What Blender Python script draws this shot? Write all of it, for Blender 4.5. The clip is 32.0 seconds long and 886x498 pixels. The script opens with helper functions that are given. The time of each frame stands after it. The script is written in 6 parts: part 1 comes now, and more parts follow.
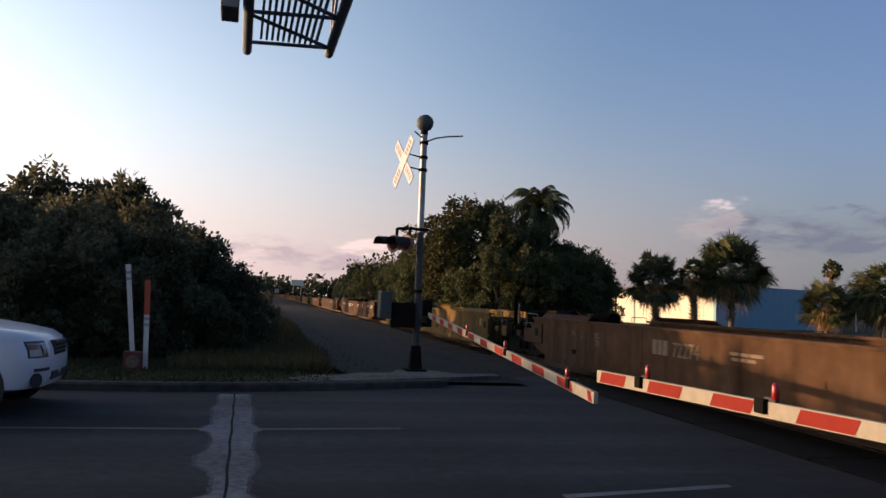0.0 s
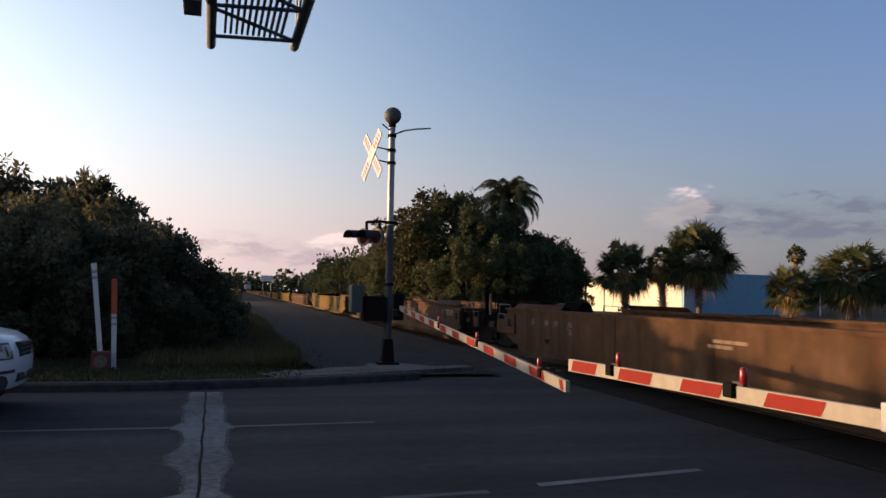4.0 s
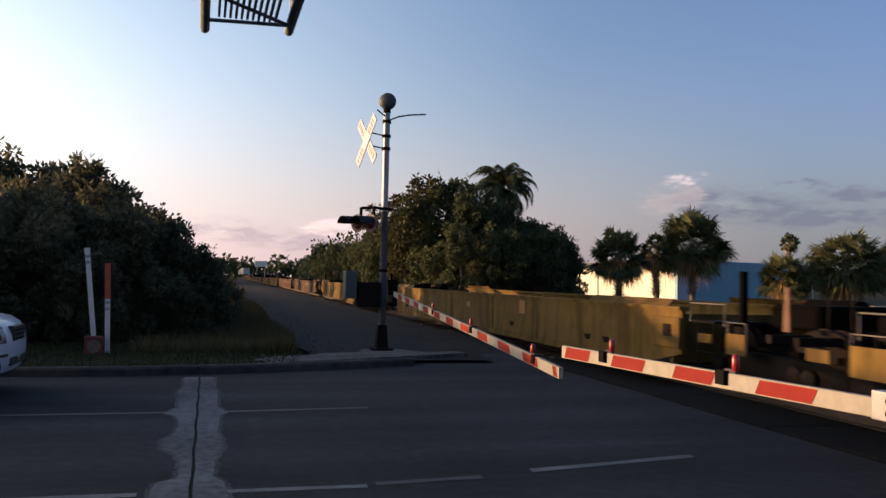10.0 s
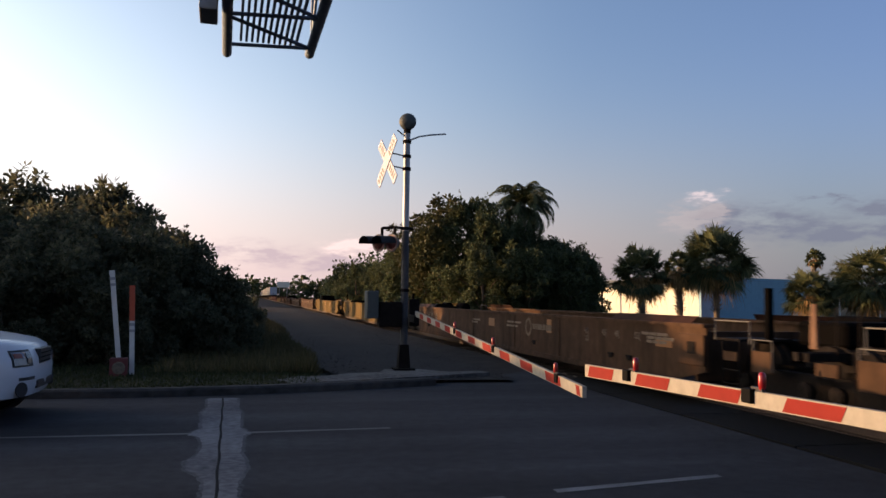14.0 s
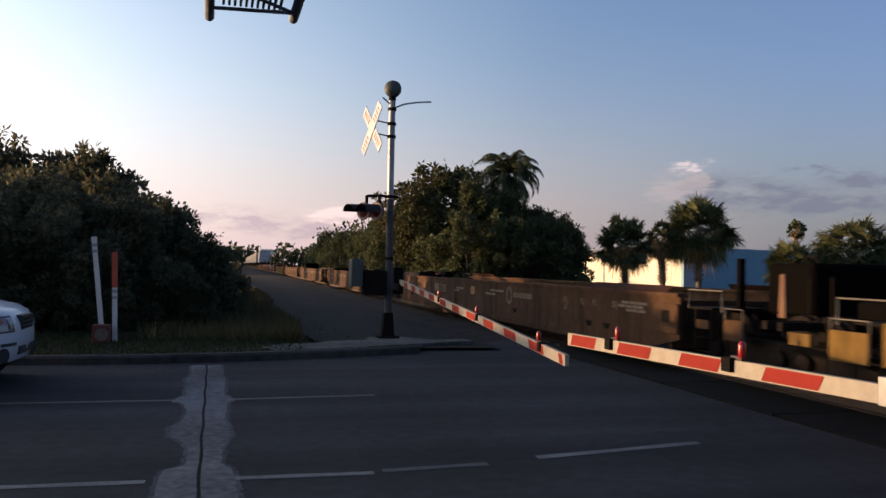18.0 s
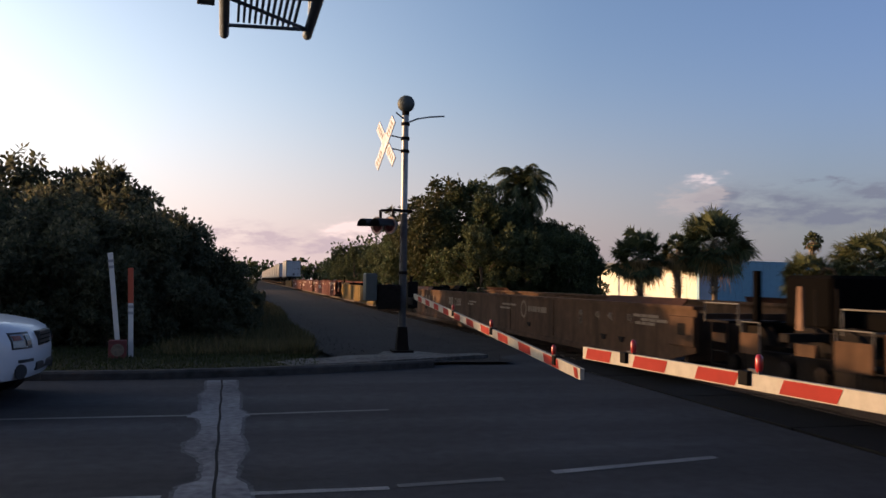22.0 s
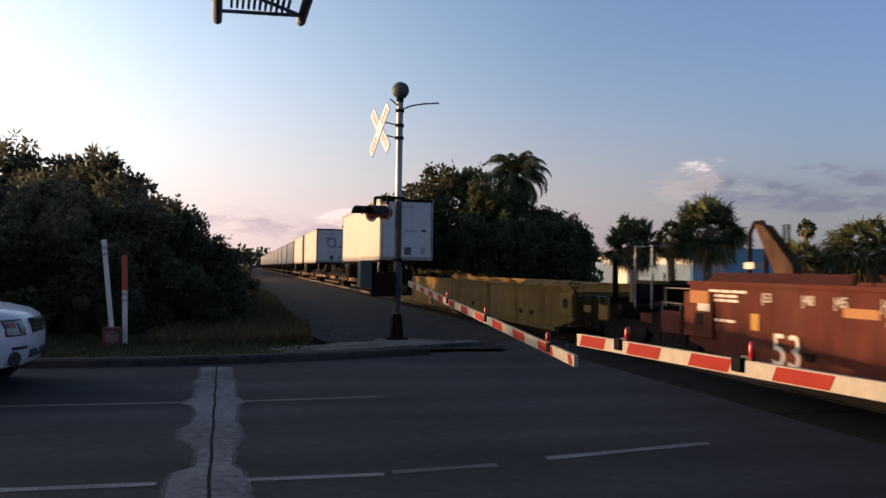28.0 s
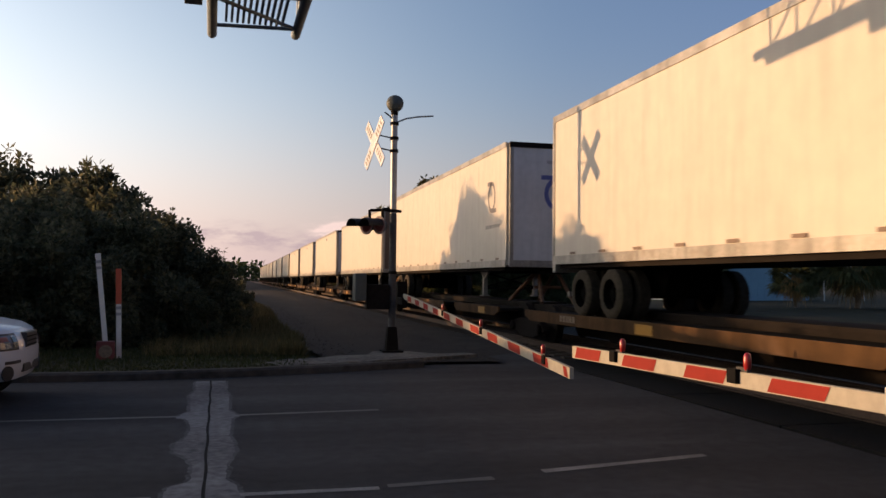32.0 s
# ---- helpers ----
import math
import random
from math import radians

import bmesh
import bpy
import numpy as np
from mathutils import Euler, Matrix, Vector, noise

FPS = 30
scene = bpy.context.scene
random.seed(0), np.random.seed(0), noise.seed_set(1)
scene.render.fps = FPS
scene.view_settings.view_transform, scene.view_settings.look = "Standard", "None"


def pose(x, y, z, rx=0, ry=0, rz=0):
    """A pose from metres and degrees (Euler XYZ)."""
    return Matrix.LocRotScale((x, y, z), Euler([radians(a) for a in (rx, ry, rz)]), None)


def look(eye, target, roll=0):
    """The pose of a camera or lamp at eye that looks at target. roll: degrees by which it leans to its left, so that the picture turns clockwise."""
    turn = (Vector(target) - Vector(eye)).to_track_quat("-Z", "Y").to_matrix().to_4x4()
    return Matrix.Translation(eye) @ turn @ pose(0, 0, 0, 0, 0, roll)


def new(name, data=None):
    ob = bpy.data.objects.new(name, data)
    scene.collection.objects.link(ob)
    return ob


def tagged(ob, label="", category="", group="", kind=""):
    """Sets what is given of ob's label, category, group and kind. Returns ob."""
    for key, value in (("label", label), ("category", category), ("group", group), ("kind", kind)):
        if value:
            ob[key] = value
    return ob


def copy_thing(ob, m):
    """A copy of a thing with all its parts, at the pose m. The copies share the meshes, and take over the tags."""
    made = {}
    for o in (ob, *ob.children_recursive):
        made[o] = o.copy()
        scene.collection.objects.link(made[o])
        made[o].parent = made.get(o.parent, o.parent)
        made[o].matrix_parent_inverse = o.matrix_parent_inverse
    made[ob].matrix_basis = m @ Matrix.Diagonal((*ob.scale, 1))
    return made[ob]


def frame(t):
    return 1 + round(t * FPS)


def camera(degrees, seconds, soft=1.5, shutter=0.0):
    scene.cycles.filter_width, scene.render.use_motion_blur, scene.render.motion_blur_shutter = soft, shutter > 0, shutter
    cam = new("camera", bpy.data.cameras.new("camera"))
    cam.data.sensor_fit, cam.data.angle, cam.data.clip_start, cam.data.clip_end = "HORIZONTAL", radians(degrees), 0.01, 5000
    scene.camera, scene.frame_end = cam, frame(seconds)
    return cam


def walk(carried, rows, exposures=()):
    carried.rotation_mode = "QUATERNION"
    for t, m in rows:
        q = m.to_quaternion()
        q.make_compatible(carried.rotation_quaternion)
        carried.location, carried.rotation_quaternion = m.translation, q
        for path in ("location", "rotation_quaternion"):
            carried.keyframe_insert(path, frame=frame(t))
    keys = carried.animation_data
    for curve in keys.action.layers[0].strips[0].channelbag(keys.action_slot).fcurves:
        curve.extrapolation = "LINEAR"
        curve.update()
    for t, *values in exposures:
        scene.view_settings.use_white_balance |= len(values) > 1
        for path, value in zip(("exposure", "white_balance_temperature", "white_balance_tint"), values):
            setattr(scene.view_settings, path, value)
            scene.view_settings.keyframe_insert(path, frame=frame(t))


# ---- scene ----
cam = camera(57.3, 32.0, shutter=0.14)

# seconds, yaw to the left, pitch up, lean: a camera held still by hand, 1.5 m over the road
PATH = [
    (0.0, -11.58, 3.60, 2.25),
    (0.5, -12.05, 3.55, 1.69),
    (1.0, -12.26, 2.18, 1.37),
    (1.5, -12.86, 2.29, 1.28),
    (2.0, -12.84, 2.50, 1.18),
    (2.5, -14.60, 3.00, 1.19),
    (3.0, -13.42, 3.07, 1.06),
    (3.5, -13.81, 3.15, 0.99),
    (5.5, -12.94, 1.90, 1.54),
    (6.0, -13.02, 1.22, 1.85),
    (6.5, -13.59, 1.80, 1.56),
    (7.0, -13.37, 1.94, 1.64),
    (7.5, -13.44, 2.08, 1.83),
    (8.0, -13.71, 2.42, 1.84),
    (8.5, -13.96, 2.50, 1.89),
    (9.0, -14.50, 2.30, 1.79),
    (9.5, -14.17, 2.25, 1.39),
    (10.0, -14.12, 2.17, 1.30),
    (10.5, -13.83, 2.15, 1.46),
    (11.0, -13.33, 1.55, 1.31),
    (11.5, -13.34, 1.55, 1.43),
    (12.0, -13.09, 1.76, 1.48),
    (12.5, -12.71, 2.07, 1.58),
    (13.0, -12.75, 1.84, 1.33),
    (13.5, -12.87, 0.99, 0.54),
    (14.0, -12.60, 3.50, 0.82),
    (14.5, -12.88, 2.54, 1.74),
    (16.5, -12.68, 1.95, 0.47),
    (17.0, -13.74, 2.36, 1.01),
    (17.5, -13.55, 2.18, 1.50),
    (18.0, -13.73, 1.30, 1.15),
    (18.5, -13.23, 1.60, 1.55),
    (19.0, -12.96, 2.01, 1.31),
    (19.5, -13.77, 2.69, 1.80),
    (20.0, -13.23, 2.20, 1.08),
    (20.5, -13.00, 2.19, 1.07),
    (21.0, -12.94, 2.28, 1.02),
    (21.5, -12.85, 2.05, 0.88),
    (22.0, -12.73, 2.27, 0.85),
    (22.5, -12.92, 2.24, 0.68),
    (23.0, -13.32, 2.13, 0.85),
    (23.5, -13.84, 1.71, 0.96),
    (24.0, -14.00, 1.16, 0.98),
    (24.5, -14.01, 1.23, 1.20),
    (25.0, -14.14, 1.70, 1.12),
    (25.5, -13.99, 1.52, 0.95),
    (27.5, -13.24, 1.31, 1.00),
    (28.0, -13.13, 1.37, 0.85),
    (28.5, -12.99, 1.59, 0.90),
    (29.0, -13.19, 1.54, 0.70),
    (29.5, -13.39, 1.15, 0.88),
    (30.0, -13.30, 1.41, 1.01),
    (30.5, -13.33, 1.66, 0.67),
    (31.0, -13.28, 2.00, 0.71),
    (31.5, -13.46, 2.13, 0.87),
    (32.0, -13.48, 2.26, 0.64),
]

EYE = Vector((0, 0, 1.5))


def aim(yaw, pitch, lean):
    y, p = radians(yaw), radians(pitch)
    return look(EYE, EYE + Vector((-math.sin(y) * math.cos(p), math.cos(y) * math.cos(p), math.sin(p))), lean)


walk(cam, [(t, aim(a, b, c)) for t, a, b, c in PATH], exposures=[(0.0, 0.82, 6700, 21), (6.0, 0.87, 6700, 21), (12.0, 0.95, 6700, 21), (18.0, 0.90, 6700, 21), (22.0, 0.89, 6700, 21), (25.0, 0.99, 6700, 21), (27.5, 0.97, 6700, 21), (29.2, 0.94, 6700, 21), (29.9, 0.86, 6950, 21), (31.0, 0.85, 6800, 21), (31.6, 0.76, 6950, 21), (32.0, 0.72, 7000, 21)])

# ---- sky and sun ----
SUN_TO = Vector((0.925, -0.372, -0.079)).normalized()      # the way the low sunlight goes
SUN_UP = math.asin(-SUN_TO.z)
SUN_TURN = math.atan2(-SUN_TO.x, -SUN_TO.y)                # clockwise from +y


def sky():
    w = bpy.data.worlds.new("sky")
    scene.world = w
    w.use_nodes = True
    n, k = w.node_tree.nodes, w.node_tree.links
    n.clear()
    out, back = n.new("ShaderNodeOutputWorld"), n.new("ShaderNodeBackground")
    tex = n.new("ShaderNodeTexSky")
    tex.sky_type, tex.sun_disc = "NISHITA", False
    tex.sun_elevation, tex.sun_rotation = SUN_UP + 0.078, SUN_TURN
    tex.air_density, tex.dust_density, tex.ozone_density, tex.altitude = 1.0, 3.0, 2.7, 0
    # thin clouds low over the horizon: soft lobes broken up by noise
    geo = n.new("ShaderNodeTexCoord")
    noise_t = n.new("ShaderNodeTexNoise")
    noise_t.inputs["Scale"].default_value, noise_t.inputs["Detail"].default_value = 15.0, 9.0
    noise_t.inputs["Roughness"].default_value = 0.6
    stretch = n.new("ShaderNodeMapping")
    stretch.inputs["Scale"].default_value = (1, 1, 3.2)
    k.new(geo.outputs["Generated"], stretch.inputs["Vector"])
    k.new(stretch.outputs["Vector"], noise_t.inputs["Vector"])

    def math_node(op, a, b=None):
        m = n.new("ShaderNodeMath")
        m.operation = op
        for i, v in enumerate((a, b)):
            if v is None:
                continue
            if isinstance(v, (int, float)):
                m.inputs[i].default_value = v
            else:
                k.new(v, m.inputs[i])
        return m.outputs[0]

    ragged = n.new("ShaderNodeTexNoise")
    ragged.inputs["Scale"].default_value, ragged.inputs["Detail"].default_value = 42.0, 6.0
    k.new(stretch.outputs["Vector"], ragged.inputs["Vector"])
    tear = n.new("ShaderNodeSeparateColor")
    k.new(ragged.outputs["Color"], tear.inputs["Color"])

    def lobe(turn, up, wide, high):
        """A soft patch round the bearing turn (degrees to the right of +y) and height up."""
        d = Vector((math.sin(radians(turn)) * math.cos(radians(up)), math.cos(radians(turn)) * math.cos(radians(up)), math.sin(radians(up))))
        side = Vector((math.cos(radians(turn)), -math.sin(radians(turn)), 0))
        dots = []
        for axis in (side, Vector((0, 0, 1))):
            v = n.new("ShaderNodeVectorMath")
            v.operation = "DOT_PRODUCT"
            k.new(geo.outputs["Generated"], v.inputs[0])
            v.inputs[1].default_value = axis
            dots.append(v.outputs["Value"])
        a = math_node("DIVIDE", math_node("ADD", dots[0], math_node("MULTIPLY", math_node("SUBTRACT", tear.outputs["Red"], 0.5), 0.09)), wide)
        b = math_node("DIVIDE", math_node("ADD", math_node("SUBTRACT", dots[1], d.z), math_node("MULTIPLY", math_node("SUBTRACT", tear.outputs["Green"], 0.5), 0.028)), high)
        r = math_node("ADD", math_node("MULTIPLY", a, a), math_node("MULTIPLY", b, b))
        ahead = n.new("ShaderNodeVectorMath")
        ahead.operation = "DOT_PRODUCT"
        k.new(geo.outputs["Generated"], ahead.inputs[0])
        ahead.inputs[1].default_value = d
        front = math_node("GREATER_THAN", ahead.outputs["Value"], 0.0)
        return math_node("MULTIPLY", math_node("EXPONENT", math_node("MULTIPLY", r, -1.0)), front)

    # haze brightens the whole side of the sky towards the sun
    near_sun = n.new("ShaderNodeVectorMath")
    near_sun.operation = "DOT_PRODUCT"
    k.new(geo.outputs["Generated"], near_sun.inputs[0])
    near_sun.inputs[1].default_value = -SUN_TO
    glow = math_node("POWER", math_node("MAXIMUM", near_sun.outputs["Value"], 0.0), 1.6)
    haze = n.new("ShaderNodeMix")
    haze.data_type, haze.blend_type = "RGBA", "ADD"
    parts_z = n.new("ShaderNodeSeparateXYZ")
    k.new(geo.outputs["Generated"], parts_z.inputs["Vector"])
    high = math_node("DIVIDE", parts_z.outputs["Z"], HAZE_HEIGHT)
    low = math_node("EXPONENT", math_node("MULTIPLY", math_node("MULTIPLY", high, high), -1.0))
    k.new(math_node("MULTIPLY", glow, low), haze.inputs["Factor"])
    # the sky deepens to a violet blue away from the sun
    deep = n.new("ShaderNodeMix")
    deep.data_type, deep.blend_type = "RGBA", "MULTIPLY"
    away = math_node("MULTIPLY", math_node("SUBTRACT", 0.1, near_sun.outputs["Value"]), 2.0)
    k.new(math_node("MINIMUM", math_node("MAXIMUM", away, 0.0), 1.0), deep.inputs["Factor"])
    k.new(tex.outputs["Color"], deep.inputs["A"])
    deep.inputs["B"].default_value = (0.76, 0.76, 0.90, 1)
    k.new(deep.outputs["Result"], haze.inputs["A"])
    haze.inputs["B"].default_value = HAZE_COLOUR
    # a band of pale dusk haze along the horizon, rosier towards the sun
    rose = n.new("ShaderNodeMix")
    rose.data_type = "RGBA"
    toward = math_node("MINIMUM", math_node("MAXIMUM", math_node("MULTIPLY", math_node("ADD", near_sun.outputs["Value"], 0.25), 1.25), 0.0), 1.0)
    k.new(toward, rose.inputs["Factor"])
    rose.inputs["A"].default_value, rose.inputs["B"].default_value = BAND_AWAY, BAND_SUN
    band = n.new("ShaderNodeMix")
    band.data_type = "RGBA"
    flat = math_node("DIVIDE", parts_z.outputs["Z"], 0.15)
    k.new(math_node("MULTIPLY", math_node("EXPONENT", math_node("MULTIPLY", math_node("MULTIPLY", flat, flat), -1.0)), 0.7), band.inputs["Factor"])
    k.new(haze.outputs["Result"], band.inputs["A"])
    k.new(rose.outputs["Result"], band.inputs["B"])
    last = band.outputs["Result"]
    for lobes, colour, most in CLOUDS:
        amount = None
        for spec in lobes:
            here = lobe(*spec)
            amount = here if amount is None else math_node("MAXIMUM", amount, here)
        cover = math_node("MULTIPLY", amount, math_node("MULTIPLY", math_node("MAXIMUM", math_node("SUBTRACT", noise_t.outputs["Fac"], 0.37), 0.0), 6.5))
        cover = math_node("MINIMUM", cover, most)
        mix = n.new("ShaderNodeMix")
        mix.data_type = "RGBA"
        k.new(cover, mix.inputs["Factor"])
        k.new(last, mix.inputs["A"])
        mix.inputs["B"].default_value = colour
        last = mix.outputs["Result"]
    k.new(last, back.inputs["Color"])
    back.inputs["Strength"].default_value = SKY_STRENGTH
    k.new(back.outputs["Background"], out.inputs["Surface"])


HAZE_COLOUR = (4.95, 5.75, 4.95, 1)
HAZE_HEIGHT = 0.40
BAND_AWAY, BAND_SUN = (1.18, 1.27, 1.42, 1), (4.3, 3.25, 3.25, 1)
CLOUDS = [([(32.6, 5.5, 0.045, 0.016), (35.0, 5.2, 0.06, 0.016), (37.5, 4.8, 0.06, 0.013), (40.5, 4.5, 0.07, 0.010), (41.5, 6.0, 0.05, 0.008), (37.0, 6.6, 0.05, 0.003), (60, 4, 0.2, 0.02)], (0.72, 0.84, 1.10, 1), 0.85),
          ([(29.3, 5.7, 0.020, 0.014), (31.0, 5.9, 0.016, 0.010)], (2.0, 1.85, 1.8, 1), 0.6),
          ([(30.9, 6.9, 0.014, 0.005)], (3.0, 2.7, 2.7, 1), 0.85),
          ([(-1.0, 2.9, 0.05, 0.011), (3.8, 2.5, 0.06, 0.008), (9.0, 3.2, 0.04, 0.012), (-50, 4, 0.3, 0.02)], (2.1, 1.75, 1.9, 1), 0.75),
          ([(6.5, 3.5, 0.03, 0.008), (9.5, 3.6, 0.03, 0.010)], (4.6, 3.7, 3.4, 1), 0.6)]
SKY_STRENGTH = 0.143
sky()

sun_data = bpy.data.lights.new("sun", "SUN")
sun_data.energy, sun_data.angle, sun_data.color = 4.8, radians(0.6), (1.0, 0.62, 0.30)
sun = new("sun", sun_data)
sun.rotation_mode = "QUATERNION"
sun.rotation_quaternion = SUN_TO.to_track_quat("-Z", "Y")
sun.location = (-30, 12, 20)


# ---- materials ----
def mat(name, colour, rough=0.6, metal=0.0, vary=0.25, scale=6.0, dark=None, stain=0.0, bump=0.0, bump_scale=40.0, spread=0.0, coat=0.0, streak=0.0, gloss=None):
    """A surface with colour noise at two scales, stains with edges of their own, and fine relief."""
    m = bpy.data.materials.new(name)
    m.use_nodes = True
    n, k = m.node_tree.nodes, m.node_tree.links
    b = n["Principled BSDF"]
    b.inputs["Roughness"].default_value, b.inputs["Metallic"].default_value = rough, metal
    b.inputs["Coat Weight"].default_value = coat
    b.inputs["Specular IOR Level"].default_value = gloss if gloss is not None else 0.12 if rough >= 0.8 else 0.4
    at = n.new("ShaderNodeTexCoord")
    big, fine = n.new("ShaderNodeTexNoise"), n.new("ShaderNodeTexNoise")
    big.inputs["Scale"].default_value, big.inputs["Detail"].default_value = scale * 0.15, 5
    fine.inputs["Scale"].default_value, fine.inputs["Detail"].default_value = scale * 2.5, 6
    for t in (big, fine):
        k.new(at.outputs["Object"], t.inputs["Vector"])
    both = n.new("ShaderNodeMath")
    both.operation = "ADD"
    k.new(big.outputs["Fac"], both.inputs[0])
    k.new(fine.outputs["Fac"], both.inputs[1])
    last = both.outputs[0]
    if spread:
        info, more = n.new("ShaderNodeObjectInfo"), n.new("ShaderNodeMath")
        more.operation = "MULTIPLY_ADD"
        k.new(info.outputs["Random"], more.inputs[0])
        more.inputs[1].default_value = spread
        k.new(last, more.inputs[2])
        last = more.outputs[0]
    ramp = n.new("ShaderNodeMapRange")
    ramp.inputs["From Min"].default_value, ramp.inputs["From Max"].default_value = 0.7, 1.3 + spread
    ramp.inputs["To Min"].default_value, ramp.inputs["To Max"].default_value = 0, 1
    k.new(last, ramp.inputs["Value"])
    mix = n.new("ShaderNodeMix")
    mix.data_type = "RGBA"
    low = dark or tuple(c * (1 - vary) for c in colour)
    high = tuple(min(1, c * (1 + vary * 0.5)) for c in colour)
    mix.inputs["A"].default_value, mix.inputs["B"].default_value = (*low, 1), (*high, 1)
    k.new(ramp.outputs["Result"], mix.inputs["Factor"])
    tint = mix.outputs["Result"]
    if stain:
        spot = n.new("ShaderNodeTexNoise")
        spot.inputs["Scale"].default_value, spot.inputs["Detail"].default_value = scale * 0.6, 8
        k.new(at.outputs["Object"], spot.inputs["Vector"])
        cut = n.new("ShaderNodeMapRange")
        cut.inputs["From Min"].default_value, cut.inputs["From Max"].default_value = 0.55, 0.72
        cut.inputs["To Max"].default_value = stain
        k.new(spot.outputs["Fac"], cut.inputs["Value"])
        over = n.new("ShaderNodeMix")
        over.data_type = "RGBA"
        k.new(cut.outputs["Result"], over.inputs["Factor"])
        k.new(tint, over.inputs["A"])
        over.inputs["B"].default_value = (0.09, 0.055, 0.035, 1)
        tint = over.outputs["Result"]
    if streak:
        run, runs = n.new("ShaderNodeMapping"), n.new("ShaderNodeTexNoise")
        run.inputs["Scale"].default_value = (3.0, 3.0, 0.4)
        runs.inputs["Scale"].default_value, runs.inputs["Detail"].default_value = 1.3, 7
        k.new(at.outputs["Object"], run.inputs["Vector"])
        k.new(run.outputs["Vector"], runs.inputs["Vector"])
        part_of, wash = n.new("ShaderNodeMapRange"), n.new("ShaderNodeMix")
        part_of.inputs["From Min"].default_value, part_of.inputs["From Max"].default_value = 0.45, 0.68
        part_of.inputs["To Max"].default_value = streak
        k.new(runs.outputs["Fac"], part_of.inputs["Value"])
        wash.data_type = "RGBA"
        k.new(part_of.outputs["Result"], wash.inputs["Factor"])
        k.new(tint, wash.inputs["A"])
        wash.inputs["B"].default_value = (*(c * 0.3 for c in colour), 1)
        tint = wash.outputs["Result"]
    k.new(tint, b.inputs["Base Color"])
    if bump:
        grain, bm_node = n.new("ShaderNodeTexNoise"), n.new("ShaderNodeBump")
        grain.inputs["Scale"].default_value, grain.inputs["Detail"].default_value = bump_scale, 8
        k.new(at.outputs["Object"], grain.inputs["Vector"])
        k.new(grain.outputs["Fac"], bm_node.inputs["Height"])
        bm_node.inputs["Strength"].default_value, bm_node.inputs["Distance"].default_value = bump, 0.02
        k.new(bm_node.outputs["Normal"], b.inputs["Normal"])
    return m


def asphalt_mat():
    """Old asphalt: coarse grain, cloudy wear and smoother wheel tracks along the lanes."""
    m = mat("asphalt", (0.034, 0.035, 0.039), 0.9, vary=0.35, scale=3.0, bump=0.4, bump_scale=110)
    n, k = m.node_tree.nodes, m.node_tree.links
    b = n["Principled BSDF"]
    base = b.inputs["Base Color"].links[0].from_socket
    at, stretch, tracks = n.new("ShaderNodeTexCoord"), n.new("ShaderNodeMapping"), n.new("ShaderNodeTexNoise")
    stretch.inputs["Scale"].default_value = (0.06, 0.9, 1.0)
    tracks.inputs["Scale"].default_value, tracks.inputs["Detail"].default_value = 1.0, 6.0
    k.new(at.outputs["Object"], stretch.inputs["Vector"])
    k.new(stretch.outputs["Vector"], tracks.inputs["Vector"])
    cut, mix = n.new("ShaderNodeMapRange"), n.new("ShaderNodeMix")
    cut.inputs["From Min"].default_value, cut.inputs["From Max"].default_value = 0.36, 0.64
    cut.inputs["To Min"].default_value, cut.inputs["To Max"].default_value = 0.72, 1.25
    k.new(tracks.outputs["Fac"], cut.inputs["Value"])
    mix.data_type, mix.blend_type = "RGBA", "MULTIPLY"
    mix.inputs["Factor"].default_value = 1.0
    k.new(base, mix.inputs["A"])
    k.new(cut.outputs["Result"], mix.inputs["B"])
    k.new(mix.outputs["Result"], b.inputs["Base Color"])
    return m


def leaf_mat(name, colour, other, thin=0.25):
    """Leaves: each island takes its own green between two, and lets some light through."""
    m = bpy.data.materials.new(name)
    m.use_nodes = True
    n, k = m.node_tree.nodes, m.node_tree.links
    b = n["Principled BSDF"]
    geo, mix = n.new("ShaderNodeNewGeometry"), n.new("ShaderNodeMix")
    mix.data_type = "RGBA"
    mix.inputs["A"].default_value, mix.inputs["B"].default_value = (*colour, 1), (*other, 1)
    k.new(geo.outputs["Random Per Island"], mix.inputs["Factor"])
    k.new(mix.outputs["Result"], b.inputs["Base Color"])
    b.inputs["Roughness"].default_value = 0.6
    b.inputs["Specular IOR Level"].default_value = 0.12
    through_l, blend = n.new("ShaderNodeBsdfTranslucent"), n.new("ShaderNodeMixShader")
    k.new(mix.outputs["Result"], through_l.inputs["Color"])
    blend.inputs["Fac"].default_value = thin
    k.new(b.outputs["BSDF"], blend.inputs[1])
    k.new(through_l.outputs["BSDF"], blend.inputs[2])
    k.new(blend.outputs["Shader"], n["Material Output"].inputs["Surface"])
    return m


